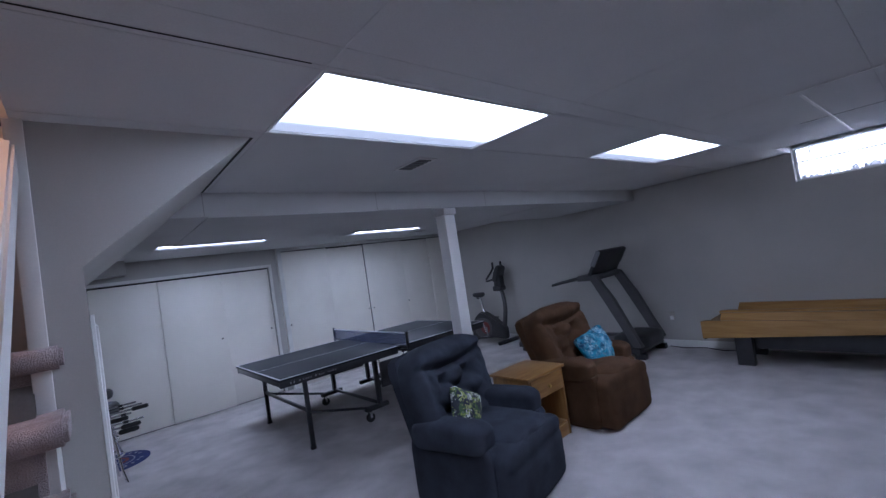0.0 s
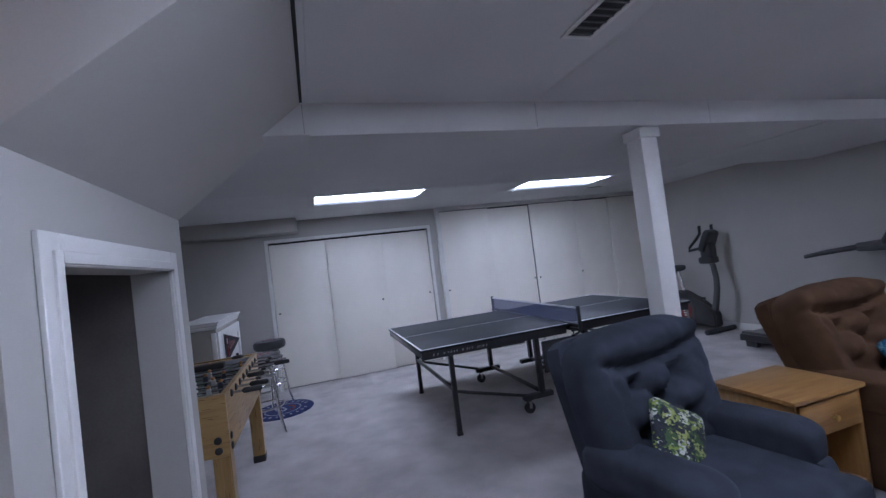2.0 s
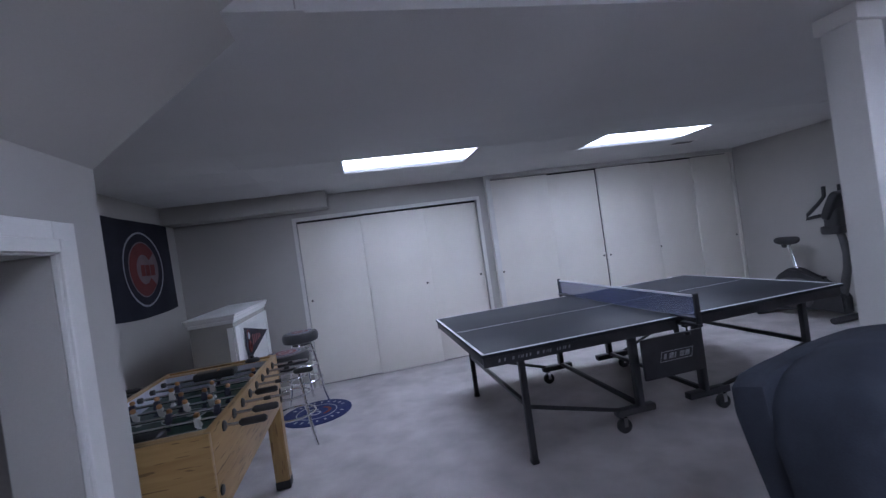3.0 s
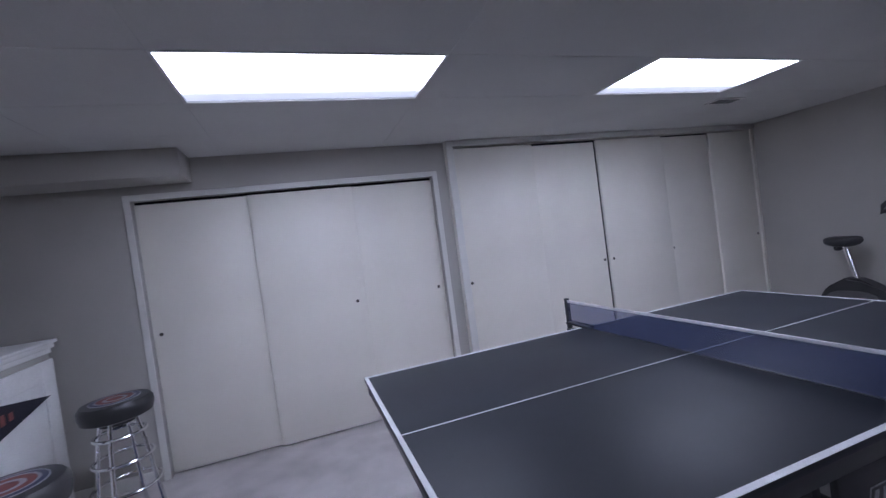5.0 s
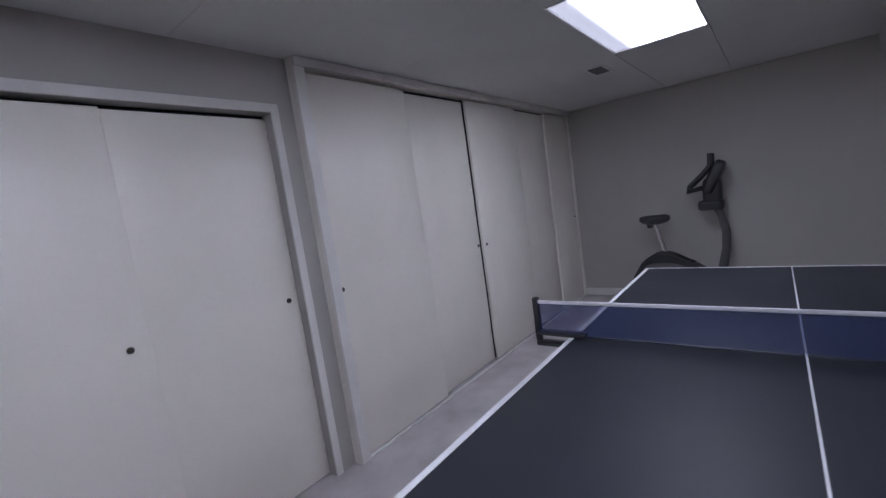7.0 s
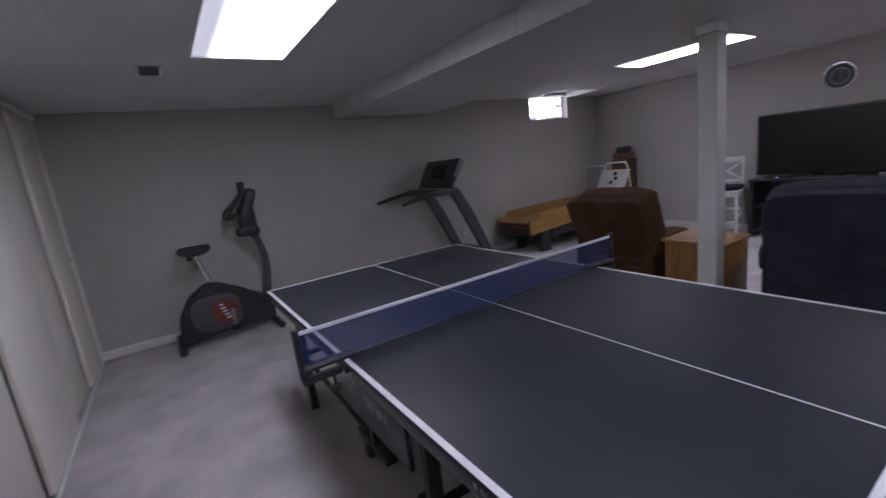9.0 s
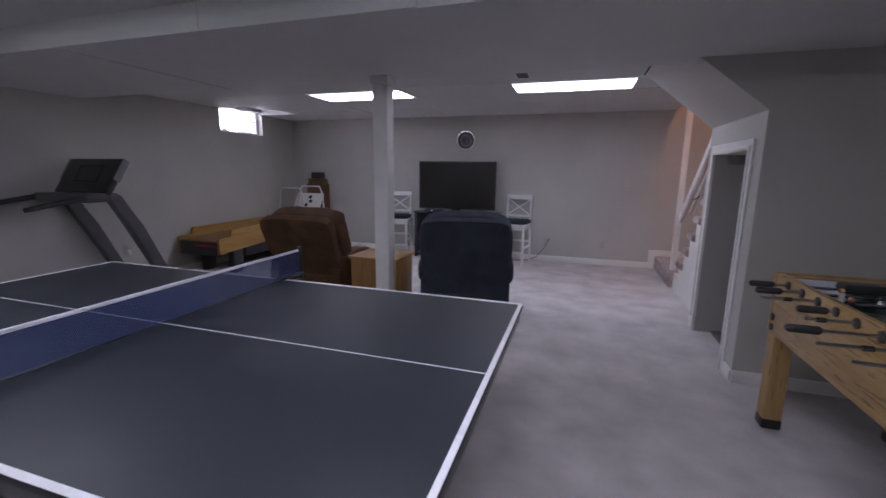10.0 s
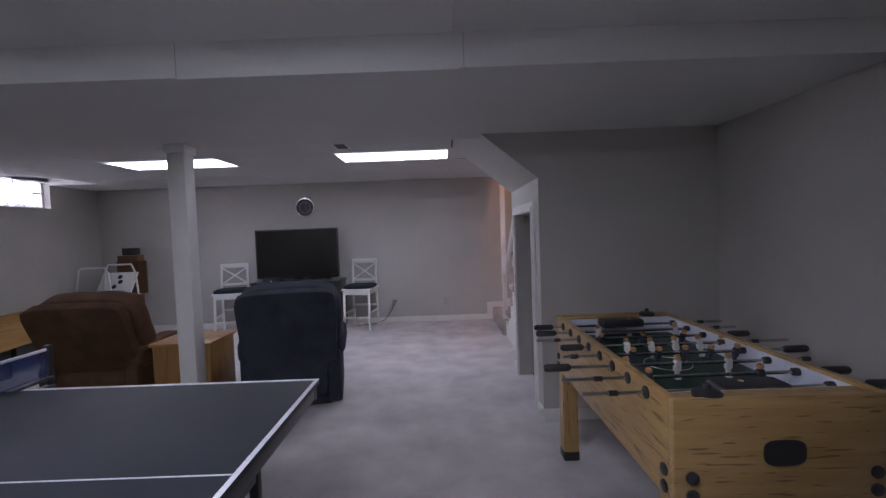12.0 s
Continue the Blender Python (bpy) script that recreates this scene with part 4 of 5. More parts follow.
# ---- oak end table ----
M_OAK = wood("honey_oak", (0.36, 0.20, 0.07), (0.26, 0.13, 0.042), (1.5, 14, 14), 2.4, 0.32)
M_OAK_V = wood("honey_oak_upright", (0.34, 0.19, 0.066), (0.245, 0.125, 0.038), (14, 14, 1.5), 2.4, 0.35)
t = thing("end_table", "honey oak end table with drawer and open shelf", "side table", at=pose(0.175, -2.41, 0))
a, b, h = 0.25, 0.215, 0.595
part("top", box(bmesh.new(), -a, -b, h - 0.024, a, b, h, 0.006), M_OAK, t)
for s in (-1, 1):
    x0, x1 = sorted((s * (a - 0.02), s * (a - 0.04)))
    part("side_panel", box(bmesh.new(), x0, -b + 0.02, 0, x1, b - 0.02, h - 0.024, 0.003), M_OAK_V, t)
part("back_panel", box(bmesh.new(), -a + 0.04, b - 0.034, 0.03, a - 0.04, b - 0.02, h - 0.024), M_OAK_V, t)
part("shelf", box(bmesh.new(), -a + 0.04, -b + 0.03, 0.10, a - 0.04, b - 0.034, 0.12, 0.002), M_OAK, t)
part("plinth", box(bmesh.new(), -a + 0.04, -b + 0.025, 0.0, a - 0.04, -b + 0.043, 0.10, 0.003), M_OAK, t)
dr = part("drawer", box(bmesh.new(), -a + 0.045, -b + 0.012, 0.40, a - 0.045, -b + 0.032, h - 0.032, 0.005), M_OAK, t)
part("drawer_box", box(bmesh.new(), -a + 0.05, -b + 0.033, 0.41, a - 0.05, b - 0.05, h - 0.04), M_OAK, t)
part("knob", lathe(bmesh.new(), [(0.006, 0), (0.006, 0.01), (0.016, 0.018), (0.014, 0.028), (0.004, 0.031)], 16, pose(0, -b + 0.012, 0.475, 90, 0, 0)), M_BRASS, dr, "round brass knob")

# ---- television on its stand ----
M_SCREEN = mat("tv_screen", (0.011, 0.010, 0.009), 0.26, var=0.05, bump=0)
tv = thing("television", "large black flat television switched off", "television", at=pose(0.28, -5.33, 0.745))
part("casing", box(bmesh.new(), -0.63, -0.035, 0.035, 0.63, 0.02, 0.785, 0.008), M_BLACK, tv)
part("screen", box(bmesh.new(), -0.608, 0.0205, 0.065, 0.608, 0.0225, 0.765), M_SCREEN, tv, "dark glossy screen")
part("foot", box(bmesh.new(), -0.25, -0.11, 0, 0.25, 0.11, 0.016, 0.006), M_BLACK, tv)
part("neck", box(bmesh.new(), -0.07, -0.02, 0.016, 0.07, 0.01, 0.04), M_BLACK, tv)
st = thing("tv_stand", "black television stand with open shelves", "tv stand", at=pose(0.26, -5.33, 0))
part("top", box(bmesh.new(), -0.67, -0.2, 0.72, 0.67, 0.22, 0.745, 0.004), M_STEEL, st)
for x in (-0.66, 0.62):
    part("side_panel", box(bmesh.new(), x, -0.19, 0, x + 0.04, 0.20, 0.72, 0.004), M_STEEL, st)
for z in (0.06, 0.38):
    part("shelf", box(bmesh.new(), -0.62, -0.19, z, 0.62, 0.20, z + 0.02, 0.002), M_STEEL, st)
part("back_panel", box(bmesh.new(), -0.62, -0.19, 0.08, 0.62, -0.175, 0.72), M_STEEL, st)
mb = thing("media_player", "small silver box on the television stand", "media player", at=pose(-0.32, -5.2, 0.745))
part("body", box(bmesh.new(), -0.05, -0.05, 0, 0.05, 0.05, 0.032, 0.006), M_VENT, mb)
mb = thing("cable_box", "slim black cable box with blue light", "cable box", at=pose(0.62, -5.2, 0.745))
part("body", box(bmesh.new(), -0.12, -0.08, 0, 0.12, 0.08, 0.04, 0.004), M_BLACK, mb)
part("indicator", box(bmesh.new(), -0.012, 0.0802, 0.014, 0.012, 0.0825, 0.026), glow("blue_indicator", (0.1, 0.15, 1.0), 2.0), mb, "small lit blue indicator")

# ---- wall clock ----
M_DULLRED = mat("dull_red", (0.17, 0.035, 0.03), 0.5, var=0.3, scale=30)
M_RED = mat("red_enamel", (0.35, 0.03, 0.03), 0.4, var=0.08)
M_NAVYP = mat("navy_enamel", (0.016, 0.022, 0.075), 0.4, var=0.1)
ck = thing("wall_clock", "round silver-rimmed wall clock with dark face", "clock", at=pose(0.19, YS + 0.001, 1.862, -90, 0, 0))
part("rim", lathe(bmesh.new(), [(0.155, 0), (0.16, 0.015), (0.15, 0.03), (0.132, 0.03), (0.13, 0.016), (0.02, 0.016)], 40), M_CHROME, ck, "silver rim")
M_CLOCK = mat("clock_face_grey", (0.055, 0.05, 0.055), 0.4, var=0.2, scale=40)
part("face", lathe(bmesh.new(), [(0.129, 0.017), (0.129, 0.0185), (0.02, 0.0187)], 40), M_CLOCK, ck)
bm = bmesh.new()
tube(bm, ring((0, 0, 0.02), 0.085, 40), 0.007, 6, True)
part("ring", bm, M_VENT, ck, "grey ring on the face")
bm = bmesh.new()
tube(bm, ring((0, 0, 0.02), 0.05, 32), 0.014, 6, True)
part("emblem", bm, M_CLOCK, ck, "dark grey ring emblem")
for a, l in ((40, 0.07), (160, 0.10)):
    bm = bmesh.new()
    box(bm, -0.004, 0, 0.034, 0.004, l, 0.036, 0, 1, pose(0, 0, 0, 0, 0, a))
    part("clock_hand", bm, M_VENT, ck)

# ---- counter stools with crossed backs ----
M_GREEN = mat("green_cushion", (0.012, 0.024, 0.033), 0.9, var=0.15, scale=9, bump=0.4)


def cross_back_stool(m):
    t = thing("counter_stool", "white wooden counter stool with crossed back and dark green seat pad", "stool", "white counter stools", at=m)
    zs = 0.60
    for sx in (-1, 1):
        bm = bmesh.new()
        tube(bm, [(sx * 0.185, -0.19, zs), (sx * 0.19, -0.20, 0.3), (sx * 0.195, -0.225, 0)], 0.02, 4)
        part("leg", bm, M_WHITE, t)
        bm = bmesh.new()
        tube(bm, [(sx * 0.185, 0.19, zs), (sx * 0.19, 0.20, 0.3), (sx * 0.195, 0.215, 0)], 0.02, 4)
        part("leg", bm, M_WHITE, t)
        bm = bmesh.new()
        tube(bm, [(sx * 0.185, -0.19, zs - 0.02), (sx * 0.185, -0.205, 0.82), (sx * 0.185, -0.235, 1.02)], 0.019, 4)
        part("back_post", bm, M_WHITE, t)
        bm = bmesh.new()
        box(bm, sx * 0.19 - 0.012, -0.19, 0.24, sx * 0.19 + 0.012, 0.19, 0.265, 0.003)
        part("stretcher", bm, M_WHITE, t)
        bm = bmesh.new()
        tube(bm, [(sx * -0.165, -0.207, 0.73), (sx * 0.165, -0.228, 0.955)], 0.014, 4)
        part("cross_slat", bm, M_WHITE, t)
    for y, z in ((0.20, 0.17), (-0.20, 0.30)):
        part("stretcher", box(bmesh.new(), -0.18, y - 0.011, z, 0.18, y + 0.011, z + 0.03, 0.003), M_WHITE, t)
    part("top_rail", box(bmesh.new(), -0.20, -0.25, 0.96, 0.20, -0.222, 1.03, 0.008), M_WHITE, t)
    part("lower_rail", box(bmesh.new(), -0.17, -0.222, 0.69, 0.17, -0.20, 0.725, 0.004), M_WHITE, t)
    part("apron", box(bmesh.new(), -0.20, -0.20, zs - 0.075, 0.20, 0.20, zs - 0.012, 0.004), M_WHITE, t)
    part("seat", box(bmesh.new(), -0.225, -0.215, zs - 0.012, 0.225, 0.225, zs + 0.012, 0.008), M_WHITE, t)
    part("seat_pad", puff(bmesh.new(), (0, 0, zs + 0.035), (0.22, 0.215, 0.03), 5, 8), M_GREEN, t, "dark green seat pad")
    return t


s0 = cross_back_stool(pose(-0.68, -5.24, 0, 0, 0, -8))
copy_thing(s0, pose(1.27, -5.24, 0, 0, 0, 12))

# ---- wooden ball-rolling game along the east wall ----
M_MAPLE = wood("game_wood", (0.40, 0.235, 0.085), (0.30, 0.165, 0.05), (14, 1.2, 14), 2.0, 0.35)
M_DARKBOARD = wood("dark_game_wood", (0.16, 0.085, 0.04), (0.10, 0.05, 0.025), (14, 14, 1.2), 2.0, 0.4)
GX0, GX1, GY0, GY1 = 2.69, 3.38, -5.0, -2.93
game = thing("ball_rolling_game", "long wooden ball-rolling alley game with white target board", "arcade game", at=pose(0, 0, 0))
tilt = lambda y: 0.30 + (GY1 - y) * 0.058
for x in (GX0, GX1 - 0.035):
    bm = bmesh.new()
    prism(bm, [(GY1, tilt(GY1)), (GY1, 0.495), (GY1 - 0.05, 0.505), (GY0, 0.525), (GY0, tilt(GY0))], 0, x, x + 0.035)
    part("side_board", bm, M_MAPLE, game)
    bm = bmesh.new()
    prism(bm, [(GY1 - 0.20, 0.509), (GY1 - 0.23, 0.595), (GY0, 0.605), (GY0, 0.5265)], 0, x + 0.003, x + 0.033)
    part("side_rail", bm, M_MAPLE, game)
bm = bmesh.new()
prism(bm, [(GY1 - 0.02, 0.43), (GY1 - 0.02, 0.465), (GY0, 0.51), (GY0, 0.47)], 0, GX0 + 0.036, GX1 - 0.036)
part("lane", bm, M_MAPLE, game, "smooth pale wooden lane")
part("end_board", box(bmesh.new(), GX0 + 0.036, GY1 - 0.019, tilt(GY1) - 0.02, GX1 - 0.036, GY1, tilt(GY1) + 0.155, 0.004), M_BLACK, game, "black end board")
part("red_strip", box(bmesh.new(), GX0 + 0.06, GY1 + 0.0005, tilt(GY1) + 0.09, GX1 - 0.30, GY1 + 0.004, tilt(GY1) + 0.12), M_RED, game, "red strip")
for x in (GX0 + 0.06, GX1 - 0.15):
    for y in (GY1 - 0.45, GY0 + 0.15):
        part("leg", box(bmesh.new(), x, y, 0, x + 0.09, y + 0.16, tilt(y) + 0.01, 0.004), M_BLACK, game, "black leg")
part("under_frame", box(bmesh.new(), GX0 + 0.05, GY0 + 0.05, 0.20, GX1 - 0.05, GY1 - 0.5, 0.36, 0.004), M_BLACK, game)
part("target_base", box(bmesh.new(), GX0 + 0.05, -5.45, 0, GX1 - 0.12, GY0 - 0.002, 0.62, 0.006), M_DARKBOARD, game, "wooden target housing")
bm = bmesh.new()
lean = pose(2.92, -5.05, 0.66, 32)
box(bm, -0.26, -0.01, 0, 0.26, 0.012, 0.36, 0.004, 2, lean)
tb = part("target_board", bm, M_WHITE, game, "white sloping target board with dark holes")
for x, z in ((0.02, 0.12), (-0.05, 0.20), (-0.02, 0.28)):
    bm = bmesh.new()
    lathe(bm, [(0.034, 0), (0.034, 0.004), (0.028, 0.005)], 20, lean @ pose(x, 0.0122, z, -90, 0, 0))
    part("hole", bm, M_GAP, tb)
for s in (-1, 1):
    bm = bmesh.new()
    c, w = (3.15, 0.20) if s > 0 else (2.755, 0.20)
    tube(bm, [(c - w - 0.07, -4.98, 0.60), (c - w - 0.02, -5.0, 0.98), (c - w + 0.03, -5.0, 1.08 - 0.02 * s), (c + w - 0.03, -5.0, 1.08 - 0.02 * s), (c + w + 0.01, -5.0, 1.02), (c + w + 0.06, -4.98, 0.60)], 0.013, 10)
    part("tube_frame", bm, M_WHITE, game, "white tubular guard")
part("back_board", box(bmesh.new(), 2.68, -5.46, 0.62, 3.14, -5.44, 1.13, 0.004), M_DARKBOARD, game)
part("score_box", box(bmesh.new(), 2.70, -5.44, 1.131, 3.0, -5.28, 1.22, 0.008), M_DARKBOARD, game)
part("score_display", box(bmesh.new(), 2.74, -5.42, 1.221, 2.94, -5.30, 1.33, 0.008), M_BLACK, game, "black scoring display")

# ---- treadmill ----
M_GREYP = mat("grey_plastic", (0.078, 0.077, 0.078), 0.45, var=0.1, scale=8, bump=0.1)
tm = thing("treadmill", "grey and black motorised treadmill against the wall", "treadmill", at=pose(2.995, 0.06, 0))
part("deck", box(bmesh.new(), -0.36, -2.25, 0.07, 0.36, -0.25, 0.15, 0.01), M_BLACK, tm)
part("belt", box(bmesh.new(), -0.25, -2.0, 0.151, 0.25, -0.27, 0.158, 0.002), M_STEEL, tm, "black running belt")
for s in (-1, 1):
    part("side_rail", box(bmesh.new(), s * 0.31 - 0.05, -2.0, 0.151, s * 0.31 + 0.05, -0.28, 0.185, 0.008), M_GREYP, tm)
    part("foot", box(bmesh.new(), s * 0.30 - 0.04, -0.42, 0, s * 0.30 + 0.04, -0.30, 0.07, 0.008), M_BLACK, tm)
    part("foot", box(bmesh.new(), s * 0.30 - 0.04, -2.3, 0, s * 0.30 + 0.04, -2.16, 0.07, 0.008), M_BLACK, tm)
    bm = bmesh.new()
    prism(bm, [(-2.30, 0.16), (-2.17, 0.16), (-1.86, 0.80), (-1.68, 1.12), (-1.81, 1.13), (-2.0, 0.80)], 0, s * 0.33 - 0.04, s * 0.33 + 0.04)
    bmesh.ops.bevel(bm, geom=bm.edges[:], offset=0.012, segments=2, affect="EDGES")
    part("upright", bm, M_GREYP, tm)
    bm = bmesh.new()
    tube(bm, [(s * 0.33, -1.72, 1.10), (s * 0.335, -1.5, 1.10), (s * 0.335, -1.22, 1.06), (s * 0.33, -1.06, 1.03)], [0.03, 0.026, 0.024, 0.02], 10)
    part("handrail", bm, M_BLACK, tm, "black padded handrail")
part("motor_hood", puff(bmesh.new(), (0, -2.08, 0.20), (0.33, 0.24, 0.10), 5, 8), M_BLACK, tm)
cons = part("console", box(bmesh.new(), -0.37, -0.03, 0, 0.37, 0.03, 0.40, 0.025, 3, pose(0, -1.70, 1.12, 32)), M_BLACK, tm, "black tilted console")
part("screen", box(bmesh.new(), -0.16, 0.0305, 0.13, 0.16, 0.033, 0.31, 0.004, 1, pose(0, -1.70, 1.12, 32)), M_SCREEN, cons)
# pale strips put the light reflected by the console's edges into colour
for s in (-1, 1):
    part("console_edge_glint", box(bmesh.new(), s * 0.367 - 0.009, -0.034, 0.16, s * 0.367 + 0.009, 0.034, 0.39, 0.006, 2, pose(0, -1.70, 1.12, 32)), M_VENT, cons, "console edge strip, pale grey for the light it reflects")
part("console_shelf", box(bmesh.new(), -0.36, -1.80, 1.06, 0.36, -1.50, 1.14, 0.02, 3), M_GREYP, tm)

# ---- exercise bike ----
bk = thing("exercise_bike", "black upright exercise bike with red round emblem", "exercise bike", at=pose(3.10, 0.85, 0))
part("stabiliser", tube(bmesh.new(), [(-0.25, 0.47, 0.04), (0.25, 0.47, 0.04)], 0.035, 12), M_STEEL, bk)
part("stabiliser", tube(bmesh.new(), [(-0.25, -0.40, 0.04), (0.25, -0.40, 0.04)], 0.035, 12), M_STEEL, bk)
bm = bmesh.new()
prism(bm, [(0.47, 0.05), (0.44, 0.30), (0.33, 0.48), (0.17, 0.58), (0.05, 0.56), (-0.12, 0.44), (-0.30, 0.36), (-0.40, 0.28), (-0.40, 0.08), (-0.1, 0.10), (0.38, 0.05)], 0, -0.07, 0.07)
bmesh.ops.bevel(bm, geom=bm.edges[:], offset=0.02, segments=2, affect="EDGES")
hs = part("housing", bm, M_BLACK, bk)
part("side_cover", puff(bmesh.new(), (-0.075, 0.13, 0.28), (0.02, 0.22, 0.18), 3, 8), M_GREYP, hs)
part("emblem", lathe(bmesh.new(), [(0.115, 0), (0.115, 0.008), (0.10, 0.012)], 28, pose(-0.094, 0.05, 0.29, 0, -90, 0)), M_DULLRED, hs, "red round emblem")
bm = bmesh.new()
for k in range(5):
    box(bm, -0.110, 0.015 + 0.013 * k, 0.215 + 0.034 * k, -0.107, 0.06 + 0.010 * k, 0.231 + 0.034 * k)
part("emblem_mark", bm, M_LINE, hs)
part("seat_post", tube(bmesh.new(), [(0, 0.11, 0.53), (0.02, 0.195, 0.87)], 0.022, 12), M_CHROME, bk)
part("saddle", puff(bmesh.new(), (0.02, 0.195, 0.90), (0.10, 0.145, 0.05), 2.6, 10, None, lambda q: Vector((q.x * (0.65 + 0.45 * q.y), q.y, q.z + 0.3 * q.y * q.y))), M_BLACK, bk, "black padded saddle")
part("saddle_clamp", puff(bmesh.new(), (0.02, 0.245, 0.845), (0.025, 0.03, 0.03), 3, 5), M_BLACK, bk)
part("mast", tube(bmesh.new(), [(0, -0.32, 0.20), (0.01, -0.375, 0.40), (0.02, -0.41, 0.58), (0.03, -0.415, 0.74), (0.05, -0.38, 0.90), (0.06, -0.34, 1.02)], [0.045, 0.042, 0.038, 0.036, 0.036, 0.036], 12), M_GREYP, bk, "curved grey mast")
cs = part("console", puff(bmesh.new(), (0, 0, 0.07), (0.115, 0.05, 0.165), 5, 8, pose(0.06, -0.315, 1.20, 26)), M_BLACK, bk)
part("screen", box(bmesh.new(), -0.07, 0.049, 0.04, 0.07, 0.0525, 0.15, 0, 1, pose(0.06, -0.315, 1.20, 26)), M_SCREEN, cs)
part("neck", puff(bmesh.new(), (0.06, -0.325, 1.11), (0.075, 0.08, 0.15), 5, 6), M_BLACK, bk)
part("lower_console", puff(bmesh.new(), (0.06, -0.31, 1.00), (0.085, 0.11, 0.05), 5, 6), M_BLACK, bk)
for s in (-1, 1):
    part("handlebar", tube(bmesh.new(), [(0.06, -0.34, 1.17), (0.06 + s * 0.09, -0.24, 1.17), (0.06 + s * 0.13, -0.13, 1.15), (0.06 + s * 0.13, -0.15, 1.20), (0.06 + s * 0.12, -0.27, 1.31), (0.06 + s * 0.11, -0.325, 1.38), (0.06 + s * 0.11, -0.33, 1.49)], 0.02, 10), M_BLACK, bk)
    part("crank", box(bmesh.new(), s * 0.118 - 0.006, -0.02, 0.12 if s < 0 else 0.28, s * 0.118 + 0.006, 0.015, 0.30 if s < 0 else 0.44, 0.004), M_VENT, bk, "pale metal crank arm")
    part("pedal", box(bmesh.new(), min(s * 0.112, s * 0.21), -0.05, 0.11 if s < 0 else 0.42, max(s * 0.112, s * 0.21), 0.05, 0.135 if s < 0 else 0.445, 0.006), M_BLACK, bk)

# ---- corner bar with pennant ----
M_BARSIDE = mat("beige_laminate", (0.36, 0.35, 0.32), 0.6, var=0.08, scale=3, grain=200, bump=0.08)
bar = thing("bar_cabinet", "home bar with white panelled front and beige sides", "bar cabinet", at=pose(-3.27, 1.07, 0))
part("body", box(bmesh.new(), -0.10, -0.58, 0, 0.22, 0.58, 1.07, 0.004), M_BARSIDE, bar, "beige laminate body")
part("front_panel", box(bmesh.new(), 0.2202, -0.4595, 0.2105, 0.226, 0.4595, 0.9195), M_WHITE, bar)
part("base_moulding", box(bmesh.new(), -0.115, -0.595, 0, 0.235, 0.595, 0.10, 0.006), M_WHITE, bar)
bm = bmesh.new()
for k, (z, e) in enumerate(((1.065, 0.010), (1.093, 0.022))):
    box(bm, -0.10 - e, -0.58 - e, z, 0.22 + e, 0.58 + e, z + 0.027, 0.005)
part("crown_moulding", bm, M_WHITE, bar)
part("countertop", box(bmesh.new(), -0.135, -0.615, 1.1205, 0.255, 0.615, 1.14, 0.006), M_WHITE, bar, "white painted top")
for y in (-0.58, 0.46):
    part("front_stile", box(bmesh.new(), 0.2205, y, 0.10, 0.236, y + 0.12, 1.03, 0.003), M_WHITE, bar)
for z in (0.10, 0.92):
    part("front_rail", box(bmesh.new(), 0.2205, -0.4595, z, 0.236, 0.4595, z + 0.11, 0.003), M_WHITE, bar)
for y in (-0.5955, 0.5805):
    part("side_stile", box(bmesh.new(), 0.175, y, 0.10, 0.219, y + 0.015, 1.03, 0.003), M_WHITE, bar)

M_NAVYC = mat("navy_cloth", (0.015, 0.016, 0.027), 0.9, var=0.15, scale=10, grain=500, bump=0.3)
M_REDC = mat("red_cloth", (0.15, 0.032, 0.03), 0.9, var=0.12, scale=10, grain=500, bump=0.3)
M_WHITEC = mat("white_cloth", (0.34, 0.34, 0.37), 0.9, var=0.1, scale=10, grain=500, bump=0.3)
M_PINKC = mat("faded_cloth", (0.19, 0.15, 0.16), 0.9, var=0.12, scale=10, grain=500, bump=0.3)
pn = thing("pennant", "navy felt triangular pennant with red emblem on the bar front", "pennant", at=pose(-3.033, 1.07, 0))
bm = bmesh.new()
prism(bm, [(-0.36, 0.988), (0.49, 0.835), (-0.35, 0.685)], 0, 0.001, 0.004)
part("cloth", bm, M_NAVYC, pn)
bm = bmesh.new()
tube(bm, [(0.0055, -0.25 + 0.045 * math.cos(a), 0.90 + 0.05 * math.sin(a)) for a in [k * math.tau / 20 for k in range(20)]], 0.003, 6, True)
tube(bm, [(0.0055, -0.25 + 0.035 * math.cos(a), 0.80 + 0.04 * math.sin(a)) for a in [k * math.tau / 20 for k in range(20)]], 0.012, 6, True)
part("emblem", bm, M_REDC, pn, "red ring emblem")
part("emblem_centre", lathe(bmesh.new(), [(0.03, 0), (0.03, 0.004), (0.022, 0.005)], 16, pose(0.0042, -0.25, 0.90, 0, 90, 0)), M_WHITEC, pn)
for k in range(5):
    bm = bmesh.new()
    box(bm, 0.0042, -0.14 + k * 0.065, 0.795 + k * 0.006, 0.0055, -0.105 + k * 0.065, 0.89 - k * 0.008)
    part("letter_bar", bm, M_DULLRED, pn)

# ---- bar stools ----


